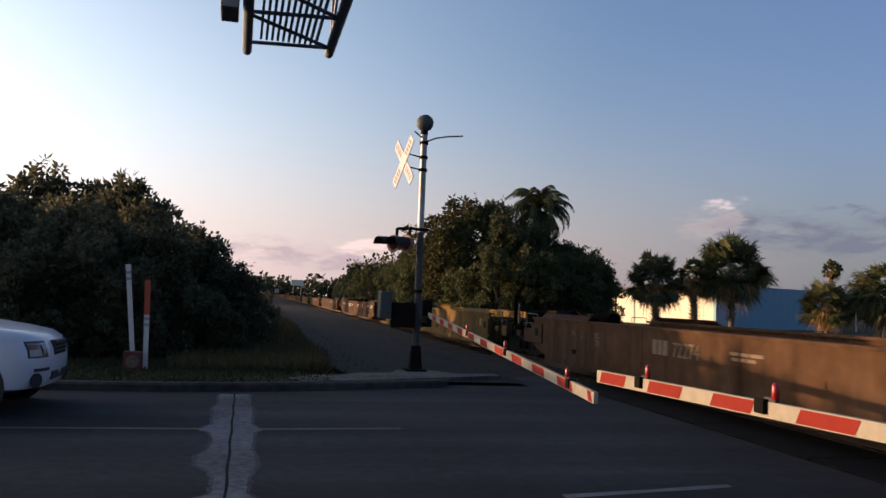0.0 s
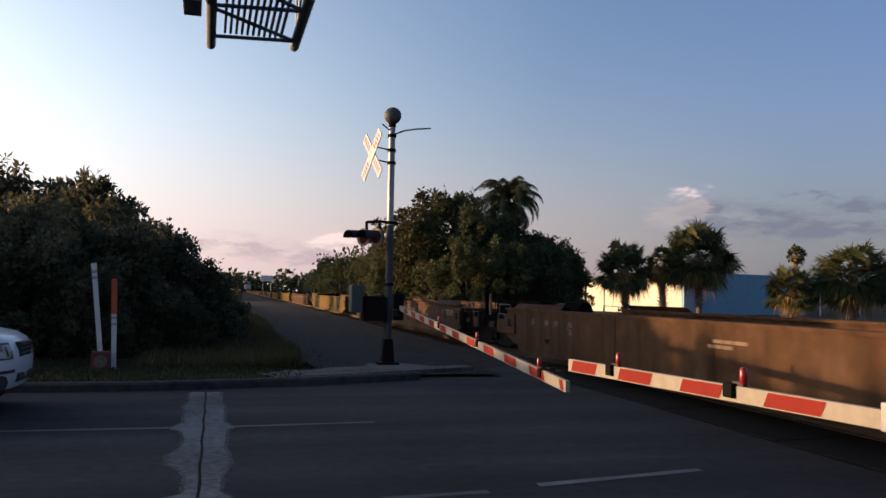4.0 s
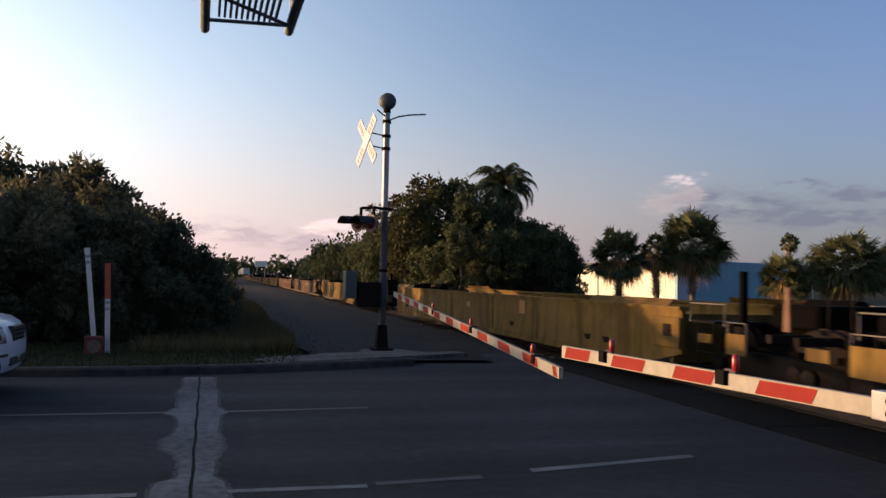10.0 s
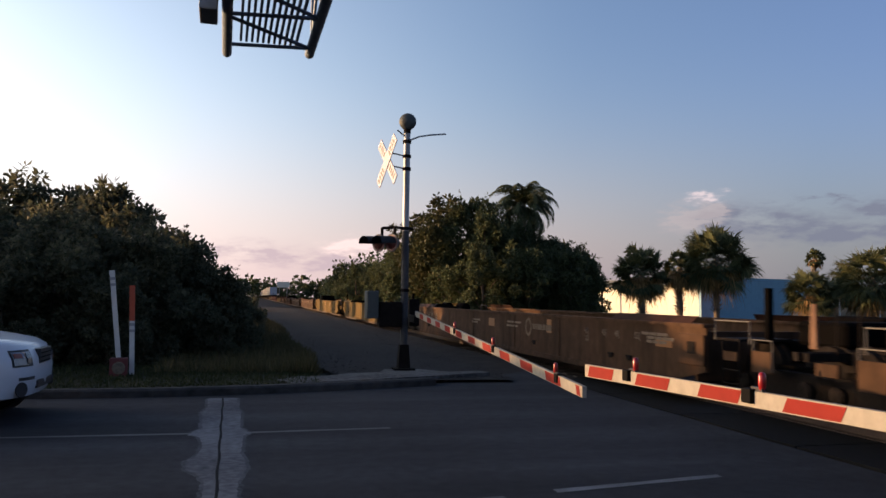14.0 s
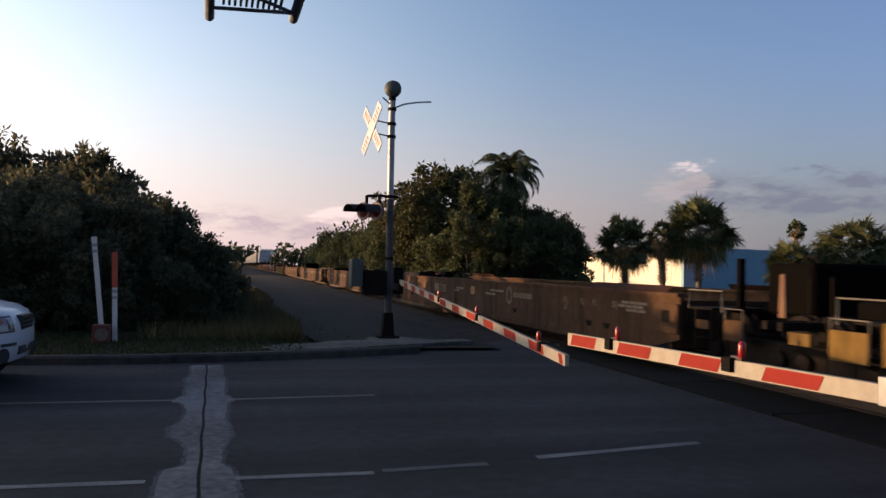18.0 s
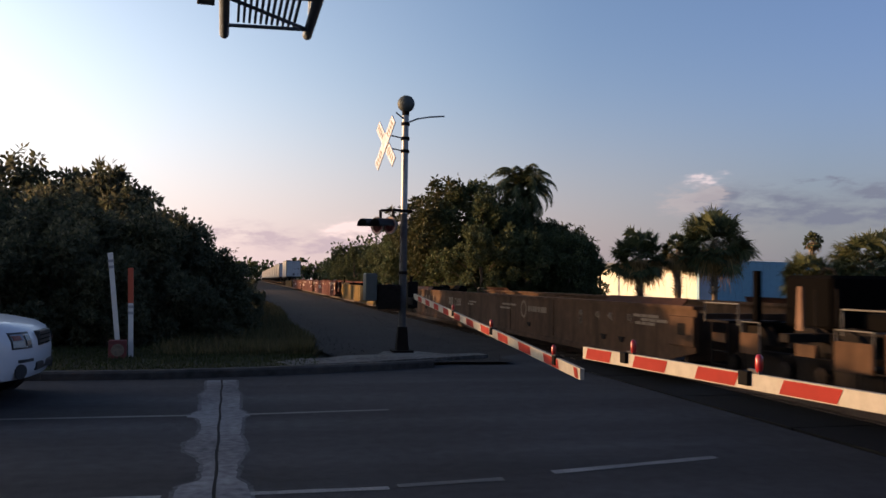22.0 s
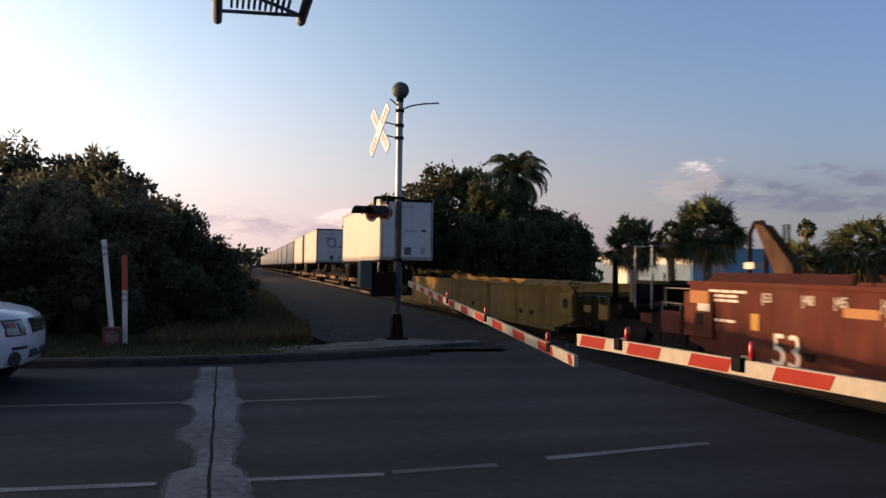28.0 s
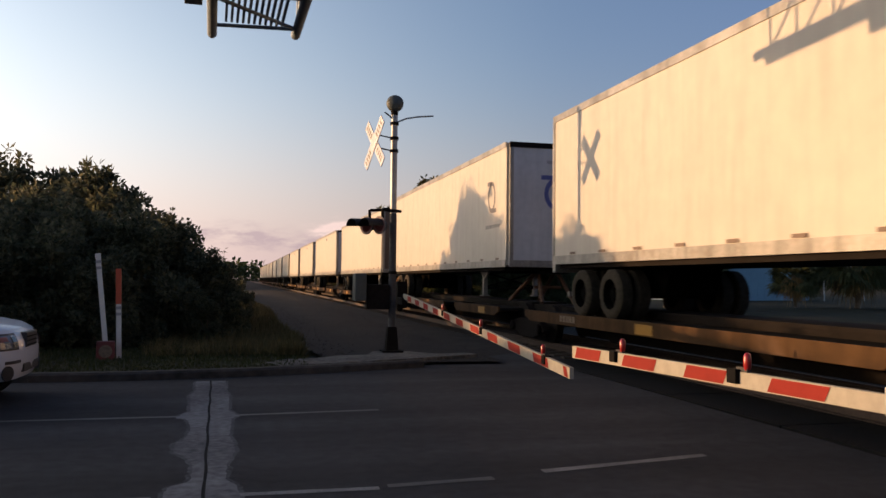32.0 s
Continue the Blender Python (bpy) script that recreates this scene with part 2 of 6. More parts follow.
M = {
    "asphalt": asphalt_mat(),
    "tar": mat("tar", (0.008, 0.008, 0.009), 0.95, vary=0.3),
    "patch": mat("worn_cement", (0.125, 0.128, 0.137), 0.95, vary=0.6, scale=5, bump=0.08, dark=(0.058, 0.06, 0.065)),
    "patch_thin": mat("thin_worn_cement", (0.075, 0.077, 0.083), 0.95, vary=0.6, scale=9, dark=(0.034, 0.035, 0.039)),
    "line": mat("worn_road_paint", (0.125, 0.127, 0.13), 0.7, vary=0.75, scale=15, dark=(0.032, 0.032, 0.034)),
    "line_faint": mat("faded_road_paint", (0.055, 0.055, 0.056), 0.7, vary=0.6, scale=7, dark=(0.028, 0.028, 0.028)),
    "pad": mat("pale_broken_concrete", (0.115, 0.112, 0.104), 0.95, vary=0.7, scale=5, bump=0.4, stain=0.5),
    "kerb": mat("weathered_concrete", (0.046, 0.044, 0.041), 0.95, vary=0.5, scale=3, bump=0.3, stain=0.4),
    "grass_soil": mat("grass_and_soil", (0.020, 0.023, 0.010), 0.95, vary=0.5, scale=3, bump=0.6, dark=(0.018, 0.016, 0.011)),
    "grass": leaf_mat("grass_blades", (0.020, 0.032, 0.009), (0.046, 0.046, 0.02)),
    "weeds": leaf_mat("dry_weeds", (0.045, 0.045, 0.018), (0.12, 0.095, 0.045)),
    "gravel": mat("dark_gravel", (0.022, 0.0195, 0.018), 0.95, vary=0.6, scale=2.5, bump=0.5, bump_scale=30, dark=(0.014, 0.012, 0.011)),
    "ballast": mat("ballast_stone", (0.030, 0.026, 0.024), 0.95, vary=0.5, scale=12, bump=1.0, bump_scale=22),
    "stone": leaf_mat("crushed_stone", (0.014, 0.012, 0.010), (0.042, 0.038, 0.036)),
    "rail": mat("rusty_rail", (0.05, 0.034, 0.027), 0.7, 0.4, vary=0.3),
    "tie": mat("creosoted_wood", (0.07, 0.055, 0.045), 0.9, vary=0.4, scale=8, bump=0.4),
    # dark panels, blackened further to hold the shade under the train
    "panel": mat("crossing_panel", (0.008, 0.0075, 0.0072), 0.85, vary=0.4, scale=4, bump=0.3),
    "galv": mat("galvanised_steel", (0.25, 0.26, 0.27), 0.45, 0.5, vary=0.2, scale=5, streak=0.3),
    # darker steel that paints the hedge's shade on the lower mast
    "shaded_steel": mat("shaded_mast_steel", (0.055, 0.054, 0.056), 0.75, 0.2, vary=0.35, scale=6, streak=0.4),
    "truss": mat("weathered_aluminium", (0.17, 0.21, 0.25), 0.55, 0.3, vary=0.25, scale=5),
    "black": mat("black_paint", (0.02, 0.02, 0.022), 0.5, vary=0.3),
    "dark_steel": mat("grimy_steel", (0.011, 0.009, 0.008), 0.85, 0.0, vary=0.5, scale=6, bump=0.2, gloss=0.06),
    # black steel with the shade under and between the cars put into it
    "shade_black": mat("shaded_black_steel", (0.0028, 0.0025, 0.0024), 0.95, vary=0.4, scale=6, gloss=0.02),
    "rubber": mat("rubber", (0.0045, 0.0045, 0.0045), 0.8, vary=0.2, gloss=0.06),
    "white_sheet": mat("reflective_white", (0.25, 0.237, 0.205), 0.85, vary=0.16, scale=7),
    "red_sheet": mat("reflective_red", (0.165, 0.019, 0.014), 0.85, vary=0.15, scale=4),
    "red_lens": mat("red_lens", (0.20, 0.006, 0.008), 0.3, vary=0.2, coat=0.3),
    "unlit_lens": mat("unlit_red_glass", (0.085, 0.016, 0.017), 0.35, vary=0.2, coat=0.3),
    "red_dim": mat("worn_red_paint", (0.12, 0.022, 0.02), 0.6, vary=0.3),
    "pale_red": mat("faded_red_face", (0.20, 0.10, 0.095), 0.5, vary=0.3, scale=8),
    "dull_rim": mat("dull_white_rim", (0.15, 0.14, 0.135), 0.8, vary=0.2),
    "sign_white": mat("worn_white_sign", (0.48, 0.51, 0.57), 0.8, vary=0.2, scale=7),
    "sign_ink": mat("worn_black_lettering", (0.20, 0.20, 0.21), 0.7, vary=0.5, scale=12),
    "white_post": mat("white_plastic", (0.50, 0.49, 0.47), 0.5, vary=0.1),
    "orange_post": mat("orange_plastic", (0.36, 0.06, 0.025), 0.5, vary=0.15),
    "box_grey": mat("grey_green_cabinet", (0.05, 0.06, 0.058), 0.6, 0.2, vary=0.2),
    "white_wall": mat("white_wall_paint", (0.62, 0.60, 0.50), 0.85, vary=0.12, scale=2, streak=0.12),
    "blue_wall": mat("blue_metal_wall", (0.14, 0.30, 0.39), 0.6, vary=0.1, scale=1),
    "roof": mat("grey_roof", (0.35, 0.37, 0.40), 0.8, vary=0.2),
    # roof edge: darkened grey, so that it looks shaded in full sun
    "fascia": mat("shaded_grey_metal", (0.10, 0.112, 0.125), 0.8, vary=0.2),
    "dark_glass": mat("dark_glass", (0.02, 0.025, 0.03), 0.08, vary=0.1, coat=0.6),
    "car_white": mat("white_car_paint", (0.50, 0.52, 0.55), 0.35, vary=0.03, coat=0.6),
    "lamp_glass": mat("headlamp_glass", (0.16, 0.165, 0.175), 0.15, 0.2, vary=0.3, scale=30, coat=0.8),
    "amber": mat("amber_lens", (0.22, 0.06, 0.03), 0.3, vary=0.1),
    "bark": mat("bark", (0.11, 0.085, 0.065), 0.95, vary=0.5, scale=9, bump=0.8, bump_scale=18),
    "palm_bark": mat("palm_bark", (0.20, 0.16, 0.12), 0.95, vary=0.5, scale=10, bump=1.0, bump_scale=14),
    "leaf_dark": leaf_mat("dark_glossy_leaves", (0.038, 0.048, 0.028), (0.120, 0.118, 0.072), 0.48),
    "leaf_deep": leaf_mat("deep_green_leaves", (0.030, 0.046, 0.023), (0.075, 0.088, 0.042)),
    "leaf_mid": leaf_mat("broad_leaves", (0.036, 0.054, 0.026), (0.092, 0.104, 0.050), 0.38),
    "leaf_warm": leaf_mat("yellowing_leaves", (0.030, 0.038, 0.015), (0.062, 0.060, 0.026)),
    "frond": leaf_mat("palm_fronds", (0.034, 0.050, 0.024), (0.092, 0.098, 0.046)),
    "frond_dry": leaf_mat("dry_fronds", (0.17, 0.11, 0.045), (0.33, 0.22, 0.10)),
    "far_leaf": leaf_mat("far_trees", (0.025, 0.04, 0.018), (0.055, 0.07, 0.03)),
    "car_brown": mat("oxide_brown_paint", (0.062, 0.034, 0.019), 0.88, vary=0.45, scale=2.5, stain=0.55, bump=0.1, spread=0.15, streak=0.75),
    "car_yellow": mat("faded_yellow_paint", (0.122, 0.076, 0.021), 0.88, vary=0.45, scale=2.0, stain=0.5, bump=0.1, spread=0.2, streak=0.7),
    "car_red": mat("oxide_red_paint", (0.060, 0.0155, 0.010), 0.82, vary=0.25, scale=2, stain=0.2, streak=0.4),
    # guide plates: darker tones than the red and brown side walls
    "car_red_dark": mat("dark_maroon", (0.030, 0.008, 0.007), 0.85, vary=0.3, scale=3, stain=0.2),
    "car_brown_dark": mat("dark_red_brown", (0.034, 0.014, 0.009), 0.85, vary=0.4, scale=3, stain=0.4),
    "orange_patch": mat("orange_sheeting", (0.19, 0.072, 0.008), 0.5, vary=0.15),
    "yellow_mark": mat("yellow_sheeting", (0.24, 0.12, 0.012), 0.45, vary=0.1),
    "letter": mat("white_lettering", (0.42, 0.40, 0.36), 0.6, vary=0.3, scale=8),
    "letter_dim": mat("worn_lettering", (0.15, 0.11, 0.075), 0.7, vary=0.45, scale=9),
    "letter_faint": mat("faded_pale_lettering", (0.115, 0.08, 0.05), 0.75, vary=0.5, scale=7),
    "letter_dark": mat("faded_dark_lettering", (0.08, 0.045, 0.02), 0.7, vary=0.35, scale=9),
    "trailer": mat("white_trailer_panel", (0.36, 0.335, 0.29), 0.5, vary=0.09, scale=1.2, streak=0.14),
    "trailer_front": mat("white_trailer_front", (0.42, 0.43, 0.45), 0.5, vary=0.12, scale=2.5, streak=0.2),
    "trailer_rail": mat("aluminium_rail", (0.24, 0.23, 0.21), 0.45, 0.4, vary=0.35, scale=8, stain=0.4, streak=0.6),
    "trailer_brown": mat("brown_trailer_panel", (0.10, 0.065, 0.045), 0.6, vary=0.2),
    "emblem_grey": mat("dark_grey_decal", (0.07, 0.07, 0.085), 0.6, vary=0.2),
    "pale_rail": mat("grimy_pale_steel", (0.10, 0.094, 0.086), 0.7, 0.1, vary=0.4, scale=9),
    "tyre_dust": mat("dusty_tyre", (0.032, 0.027, 0.020), 0.9, vary=0.5, scale=6),
    "grey_bar": mat("grey_lettering", (0.25, 0.25, 0.27), 0.6, vary=0.2),
    "logo_blue": mat("blue_decal", (0.055, 0.08, 0.24), 0.5, vary=0.15),
    "spine": mat("spine_yellow_brown", (0.055, 0.029, 0.012), 0.88, vary=0.4, scale=3, stain=0.6, bump=0.15, spread=0.2, streak=0.7),
    "hitch": mat("rusty_orange", (0.075, 0.032, 0.013), 0.7, vary=0.4, scale=6, stain=0.4),
}


# ---- mesh helpers ----
def box(bm, x0, x1, y0, y1, z0, z1, taper=None):
    """A box between corners; taper shrinks its top in x and y."""
    tx, ty = taper or (0, 0)
    v = [bm.verts.new(p) for p in ((x0, y0, z0), (x1, y0, z0), (x1, y1, z0), (x0, y1, z0),
                                   (x0 + tx, y0 + ty, z1), (x1 - tx, y0 + ty, z1), (x1 - tx, y1 - ty, z1), (x0 + tx, y1 - ty, z1))]
    for f in ((0, 3, 2, 1), (4, 5, 6, 7), (0, 1, 5, 4), (1, 2, 6, 5), (2, 3, 7, 6), (3, 0, 4, 7)):
        bm.faces.new([v[i] for i in f])
    return bm


def prism(bm, outline, axis, a, b):
    """Sweeps an outline (pairs) along an axis from a to b."""
    def at(p, s):
        return {"x": (s, p[0], p[1]), "y": (p[0], s, p[1]), "z": (p[0], p[1], s)}[axis]
    one, two = [bm.verts.new(at(p, a)) for p in outline], [bm.verts.new(at(p, b)) for p in outline]
    n = len(outline)
    bm.faces.new(one)
    bm.faces.new(two[::-1])
    for i in range(n):
        bm.faces.new((one[i], two[i], two[(i + 1) % n], one[(i + 1) % n]))
    return bm


def tube(bm, path, r, sides=8, r_end=None):
    """A round bar along a path of points."""
    path = [Vector(p) for p in path]
    rings = []
    for i, p in enumerate(path):
        d = (path[min(i + 1, len(path) - 1)] - path[max(i - 1, 0)]).normalized()
        u = d.orthogonal().normalized() if not rings else (u - d * u.dot(d)).normalized()
        w = d.cross(u)
        rad = r if r_end is None else r + (r_end - r) * i / (len(path) - 1)
        rings.append([bm.verts.new(p + rad * (math.cos(a) * u + math.sin(a) * w)) for a in (2 * math.pi * j / sides for j in range(sides))])
    for one, two in zip(rings, rings[1:]):
        for j in range(sides):
            bm.faces.new((one[j], one[(j + 1) % sides], two[(j + 1) % sides], two[j]))
    bm.faces.new(rings[0][::-1])
    bm.faces.new(rings[-1])
    return bm


def lathe(bm, profile, centre, axis, sides=20):
    """Turns a profile of (distance along the axis, radius) round it."""
    a = Vector(axis).normalized()
    u = a.orthogonal().normalized()
    w = a.cross(u)
    c = Vector(centre)
    rings = [[bm.verts.new(c + a * s + max(r, 1e-4) * (math.cos(t) * u + math.sin(t) * w)) for t in (2 * math.pi * j / sides for j in range(sides))] for s, r in profile]
    for one, two in zip(rings, rings[1:]):
        for j in range(sides):
            bm.faces.new((one[j], one[(j + 1) % sides], two[(j + 1) % sides], two[j]))
    bm.faces.new(rings[0][::-1])
    bm.faces.new(rings[-1])
    return bm


def soft(bm, width, segments=2):
    bmesh.ops.bevel(bm, geom=bm.edges[:], offset=width, segments=segments, affect="EDGES", profile=0.7)
    return bm


def mesh_of(name, bm, material, smooth=False):
    bmesh.ops.recalc_face_normals(bm, faces=bm.faces[:])
    me = bpy.data.meshes.new(name)
    bm.to_mesh(me)
    bm.free()
    me.materials.append(material)
    if smooth:
        me.shade_smooth()
        me.set_sharp_from_angle(angle=radians(40))
    return me


def part(name, bm, material, parent=None, label="", smooth=False):
    me = bm if isinstance(bm, bpy.types.Mesh) else mesh_of(name, bm, material, smooth)
    ob = new(name, me)
    ob.parent = parent
    if label:
        ob["label"] = label
    return ob


def B():
    return bmesh.new()


def thing(name, label, category, group="", kind="", m=None):
    ob = tagged(new(name), label, category, group, kind)
    ob.empty_display_size = 0.2
    if m is not None:
        ob.matrix_basis = m
    return ob


def structure(name, bm, material, label, category):
    return tagged(part(name, bm, material), label, category, "", "structure")


def letters(text, size, material, depth=0.003):
    """Writing as a flat mesh in the x-y plane, starting at the origin."""
    curve = bpy.data.curves.new("writing", "FONT")
    curve.body, curve.size, curve.extrude = text, size, depth
    tmp = bpy.data.objects.new("writing", curve)
    scene.collection.objects.link(tmp)
    me = bpy.data.meshes.new_from_object(tmp.evaluated_get(bpy.context.evaluated_depsgraph_get()))
    bpy.data.objects.remove(tmp)
    bpy.data.curves.remove(curve)
    me.materials.clear()
    me.materials.append(material)
    return me


def cards(name, points, normals, length, width, material, rng, droop=0.0):
    """Many small leaves, each a folded strip of two faces, at the given points."""
    n = len(points)
    d = normals + rng.normal(0, 0.6, (n, 3))
    d[:, 2] -= droop
    d /= np.linalg.norm(d, axis=1, keepdims=True)
    side = np.cross(d, rng.normal(0, 1, (n, 3)))
    side /= np.linalg.norm(side, axis=1, keepdims=True)
    up = np.cross(side, d)
    ln = length * rng.uniform(0.6, 1.35, (n, 1))
    wd = width * rng.uniform(0.6, 1.3, (n, 1))
    base, tip = points, points + d * ln
    mid = points + d * ln * 0.5
    verts = np.stack([base, mid + side * wd / 2 + up * wd * 0.2, tip, mid - side * wd / 2 + up * wd * 0.2], 1).reshape(-1, 3)
    faces = np.arange(4 * n).reshape(n, 4)
    me = bpy.data.meshes.new(name)
    me.vertices.add(4 * n)
    me.vertices.foreach_set("co", verts.astype(np.float32).ravel())
    me.loops.add(4 * n)
    me.loops.foreach_set("vertex_index", faces.ravel().astype(np.int32))
    me.polygons.add(n)
    me.polygons.foreach_set("loop_start", np.arange(0, 4 * n, 4, dtype=np.int32))
    me.update()
    me.materials.append(material)
    return me


# ---- the ground, the road and the track ----
TRACK = Vector((7.4, 12.0, 0.0))                 # a point of the track's middle line
TRACK_TURN = 0.65                                # degrees by which the track leans to the left of +y
TRACK_DIR = Vector((-math.sin(radians(TRACK_TURN)), math.cos(radians(TRACK_TURN)), 0))


def track_pose(along, across=0.0, up=0.0):
    """A pose on the track: metres along it (as y at the crossing), to its right, and up."""
    p = TRACK + TRACK_DIR * (along - TRACK.y) + Vector((TRACK_DIR.y, -TRACK_DIR.x, 0)) * across
    return pose(p.x, p.y, up, 0, 0, TRACK_TURN)


def kerb_y(x):
    """The far kerb's line: straight, then flaring away from the road towards the track."""
    return 12.55 + max(0.0, x + 2.0) ** 1.6 * 0.095


def build_ground():
    bm = B()
    r = 2500
    xs = [-r, -400, -60, -12, 0, 8, 60, 400, r]
    ys = [-r, -400, -60, -8, 14, 60, 200, 600, r]
    grid = [[bm.verts.new((x, y, -0.06)) for x in xs] for y in ys]
    for a, b in zip(grid, grid[1:]):
        for i in range(len(xs) - 1):
            bm.faces.new((a[i], a[i + 1], b[i + 1], b[i]))
    structure("ground", bm, M["grass_soil"], "flat grassy ground with bare sandy soil", "ground")
    # the road crosses the track; its far edge follows the kerb
    bm = B()
    steps = [-90 + 3 * i for i in range(29)] + [-3, -2, -1, 0, 1, 2, 3, 4, 5, 5.45]
    near, far = [bm.verts.new((x, -6.5, 0)) for x in steps], [bm.verts.new((x, kerb_y(x) + max(0.0, x - 2.5) * 0.5, 0)) for x in steps]
    for i in range(len(steps) - 1):
        bm.faces.new((near[i], near[i + 1], far[i + 1], far[i]))
    for a, b in ((9.4, 90),):
        bm.faces.new([bm.verts.new(p) for p in ((a, -6.5, 0), (b, -6.5, 0), (b, 15, 0), (a, 15, 0))])
    ext = bmesh.ops.extrude_face_region(bm, geom=bm.faces[:])
    bmesh.ops.translate(bm, verts=[v for v in ext["geom"] if isinstance(v, bmesh.types.BMVert)], vec=(0, 0, -0.12))
    road = structure("road", bm, M["asphalt"], "worn dark asphalt road in evening shade", "road")

    # worn lane lines
    def stripe(x0, x1, y0, y1, wide, material, name="lane_line"):
        b = B()
        n = max(2, int((x1 - x0) / 0.25))
        rng = random.Random(int(x0 * 100) + int(y0 * 10))
        top, low = [], []
        for i in range(n + 1):
            f = i / n
            x, y = x0 + (x1 - x0) * f, y0 + (y1 - y0) * f
            w = wide / 2 * rng.uniform(0.75, 1.1)
            top.append(b.verts.new((x, y + w, 0.004)))
            low.append(b.verts.new((x, y - w, 0.004)))
        for i in range(n):
            b.faces.new((low[i], low[i + 1], top[i + 1], top[i]))
        return part(name, b, material, road)

    stripe(-8.5, -0.62, 5.93, 5.86, 0.10, M["line"])
    stripe(-0.08, 0.95, 5.86, 5.85, 0.10, M["line"])
    stripe(1.02, 1.85, 5.90, 5.98, 0.10, M["line_faint"])
    stripe(2.30, 3.92, 6.12, 6.43, 0.12, M["line"])
    stripe(-12, -0.72, 9.24, 9.25, 0.10, M["line_faint"])
    stripe(-0.72, -0.06, 9.20, 9.21, 0.12, M["patch"])
    stripe(-0.06, 1.5, 9.25, 9.36, 0.10, M["line_faint"])
    stripe(-8.5, 2.0, 2.55, 2.55, 0.10, M["line"])
    # a long joint across the road, smeared with pale cement on both sides
    at_y = (4.2, 5.4, 5.95, 6.15, 6.3, 6.8, 7.15, 7.35, 7.75, 8.0, 8.5, 9.0, 9.15, 9.4, 9.6, 10.4, 10.9, 11.3, 12.35)
    wide = {-1: (0.30, 0.31, 0.31, 0.28, 0.12, 0.11, 0.20, 0.31, 0.32, 0.22, 0.19, 0.24, 0.36, 0.34, 0.23, 0.26, 0.30, 0.22, 0.24),
            1: (0.27, 0.28, 0.27, 0.25, 0.17, 0.19, 0.24, 0.27, 0.26, 0.22, 0.25, 0.27, 0.33, 0.31, 0.24, 0.26, 0.27, 0.21, 0.24)}
    rough = random.Random(9)
    for sgn in (-1, 1):
        rows = []
        for i in range(150):
            y = 4.2 + (12.35 - 4.2) * i / 149
            x = -0.255 - 0.035 * (y - 5.5)
            w = float(np.interp(y, at_y, wide[sgn])) + rough.uniform(-0.008, 0.008)
            rows.append((x, y, w * 0.88))
        for m, name, z in (("patch", "cement_smear", 0.006), ("patch_thin", "faded_smear", 0.003)):
            b = B()
            edge = []
            for x, y, w in rows:
                out = w if m == "patch" else w + 0.035 + rough.uniform(-0.012, 0.012)
                edge.append((b.verts.new((x + sgn * 0.010, y, z)), b.verts.new((x + sgn * out, y, z))))
            for (a, c), (d, e) in zip(edge, edge[1:]):
                b.faces.new((a, c, e, d))
            part(name, b, M[m], road)
    b = B()
    prev = None
    for i in range(40):
        y = 4.0 + 8.4 * i / 39
        x = -0.255 - 0.035 * (y - 5.5) + 0.008 * math.sin(y * 5)
        pair = (b.verts.new((x - 0.011, y, 0.007)), b.verts.new((x + 0.011, y, 0.007)))
        if prev:
            b.faces.new((prev[0], prev[1], pair[1], pair[0]))
        prev = pair
    part("road_joint", b, M["tar"], road, "black tar joint across the road")

    # the far kerb in cast lengths
    kerb = tagged(new("kerb_far"), "low weathered concrete kerb along the far lane", "kerb", "", "structure")
    x = -24.0
    while x < 3.0:
        b = B()
        ln = 1.5
        a0, a1 = kerb_y(x), kerb_y(x + ln - 0.004)
        v = []
        for (px, py) in ((x, a0), (x + ln - 0.004, a1)):
            v.append([b.verts.new(p) for p in ((px, py, -0.05), (px, py + 0.02, 0.09), (px, py + 0.06, 0.12), (px, py + 0.24, 0.12), (px, py + 0.26, -0.05))])
        for i in range(4):
            b.faces.new((v[0][i], v[1][i], v[1][i + 1], v[0][i + 1]))
        b.faces.new(v[0])
        b.faces.new(v[1][::-1])
        part("kerb_stone", b, M["kerb"], kerb)
        x += ln
    # a strip of grass verge and the concrete pad of the signal
    bm = B()
    steps = [-40 + 2 * i for i in range(20)] + [-1, 0, 0.6]
    near, far = [bm.verts.new((x, kerb_y(x) + 0.26, 0.10)) for x in steps], [bm.verts.new((x, 18, 0.05)) for x in steps]
    for i in range(len(steps) - 1):
        bm.faces.new((near[i], near[i + 1], far[i + 1], far[i]))
    structure("verge", bm, M["grass_soil"], "grass verge behind the kerb", "verge")
    bm = B()
    outline = [(0.55, 13.38), (2.0, 13.9), (4.3, 15.0), (4.15, 15.35), (3.5, 15.2), (3.1, 15.75), (2.4, 15.8), (2.2, 15.15), (1.6, 15.0), (1.2, 14.55), (0.7, 14.5), (0.3, 13.9)]
    prism(bm, outline, "z", -0.05, 0.11)
    structure("concrete_pad", bm, M["pad"], "cracked pale concrete pad at the signal's foot", "pad")
    # gravel lane beside the track
    bm = B()
    rows = []
    for i in range(60):
        y = 14.2 + 4.0 * i * (1 + i * 0.05)
        shift = TRACK_DIR.x / TRACK_DIR.y * (y - 12)
        left = 1.4 - min(0.6, max(0.0, y - 20) * 0.03) + 0.25 * math.sin(y * 0.21) + 0.2 * math.sin(y * 0.53)
        rows.append([bm.verts.new((px + shift, y, pz)) for px, pz in ((left, 0.03), (2.4, 0.06), (4.6, 0.05))])
    for a, b in zip(rows, rows[1:]):
        for j in range(2):
            bm.faces.new((a[j], a[j + 1], b[j + 1], b[j]))
    structure("gravel_lane", bm, M["gravel"], "dark gravel lane running beside the track", "gravel")

    rng = np.random.default_rng(21)
    n = 3600
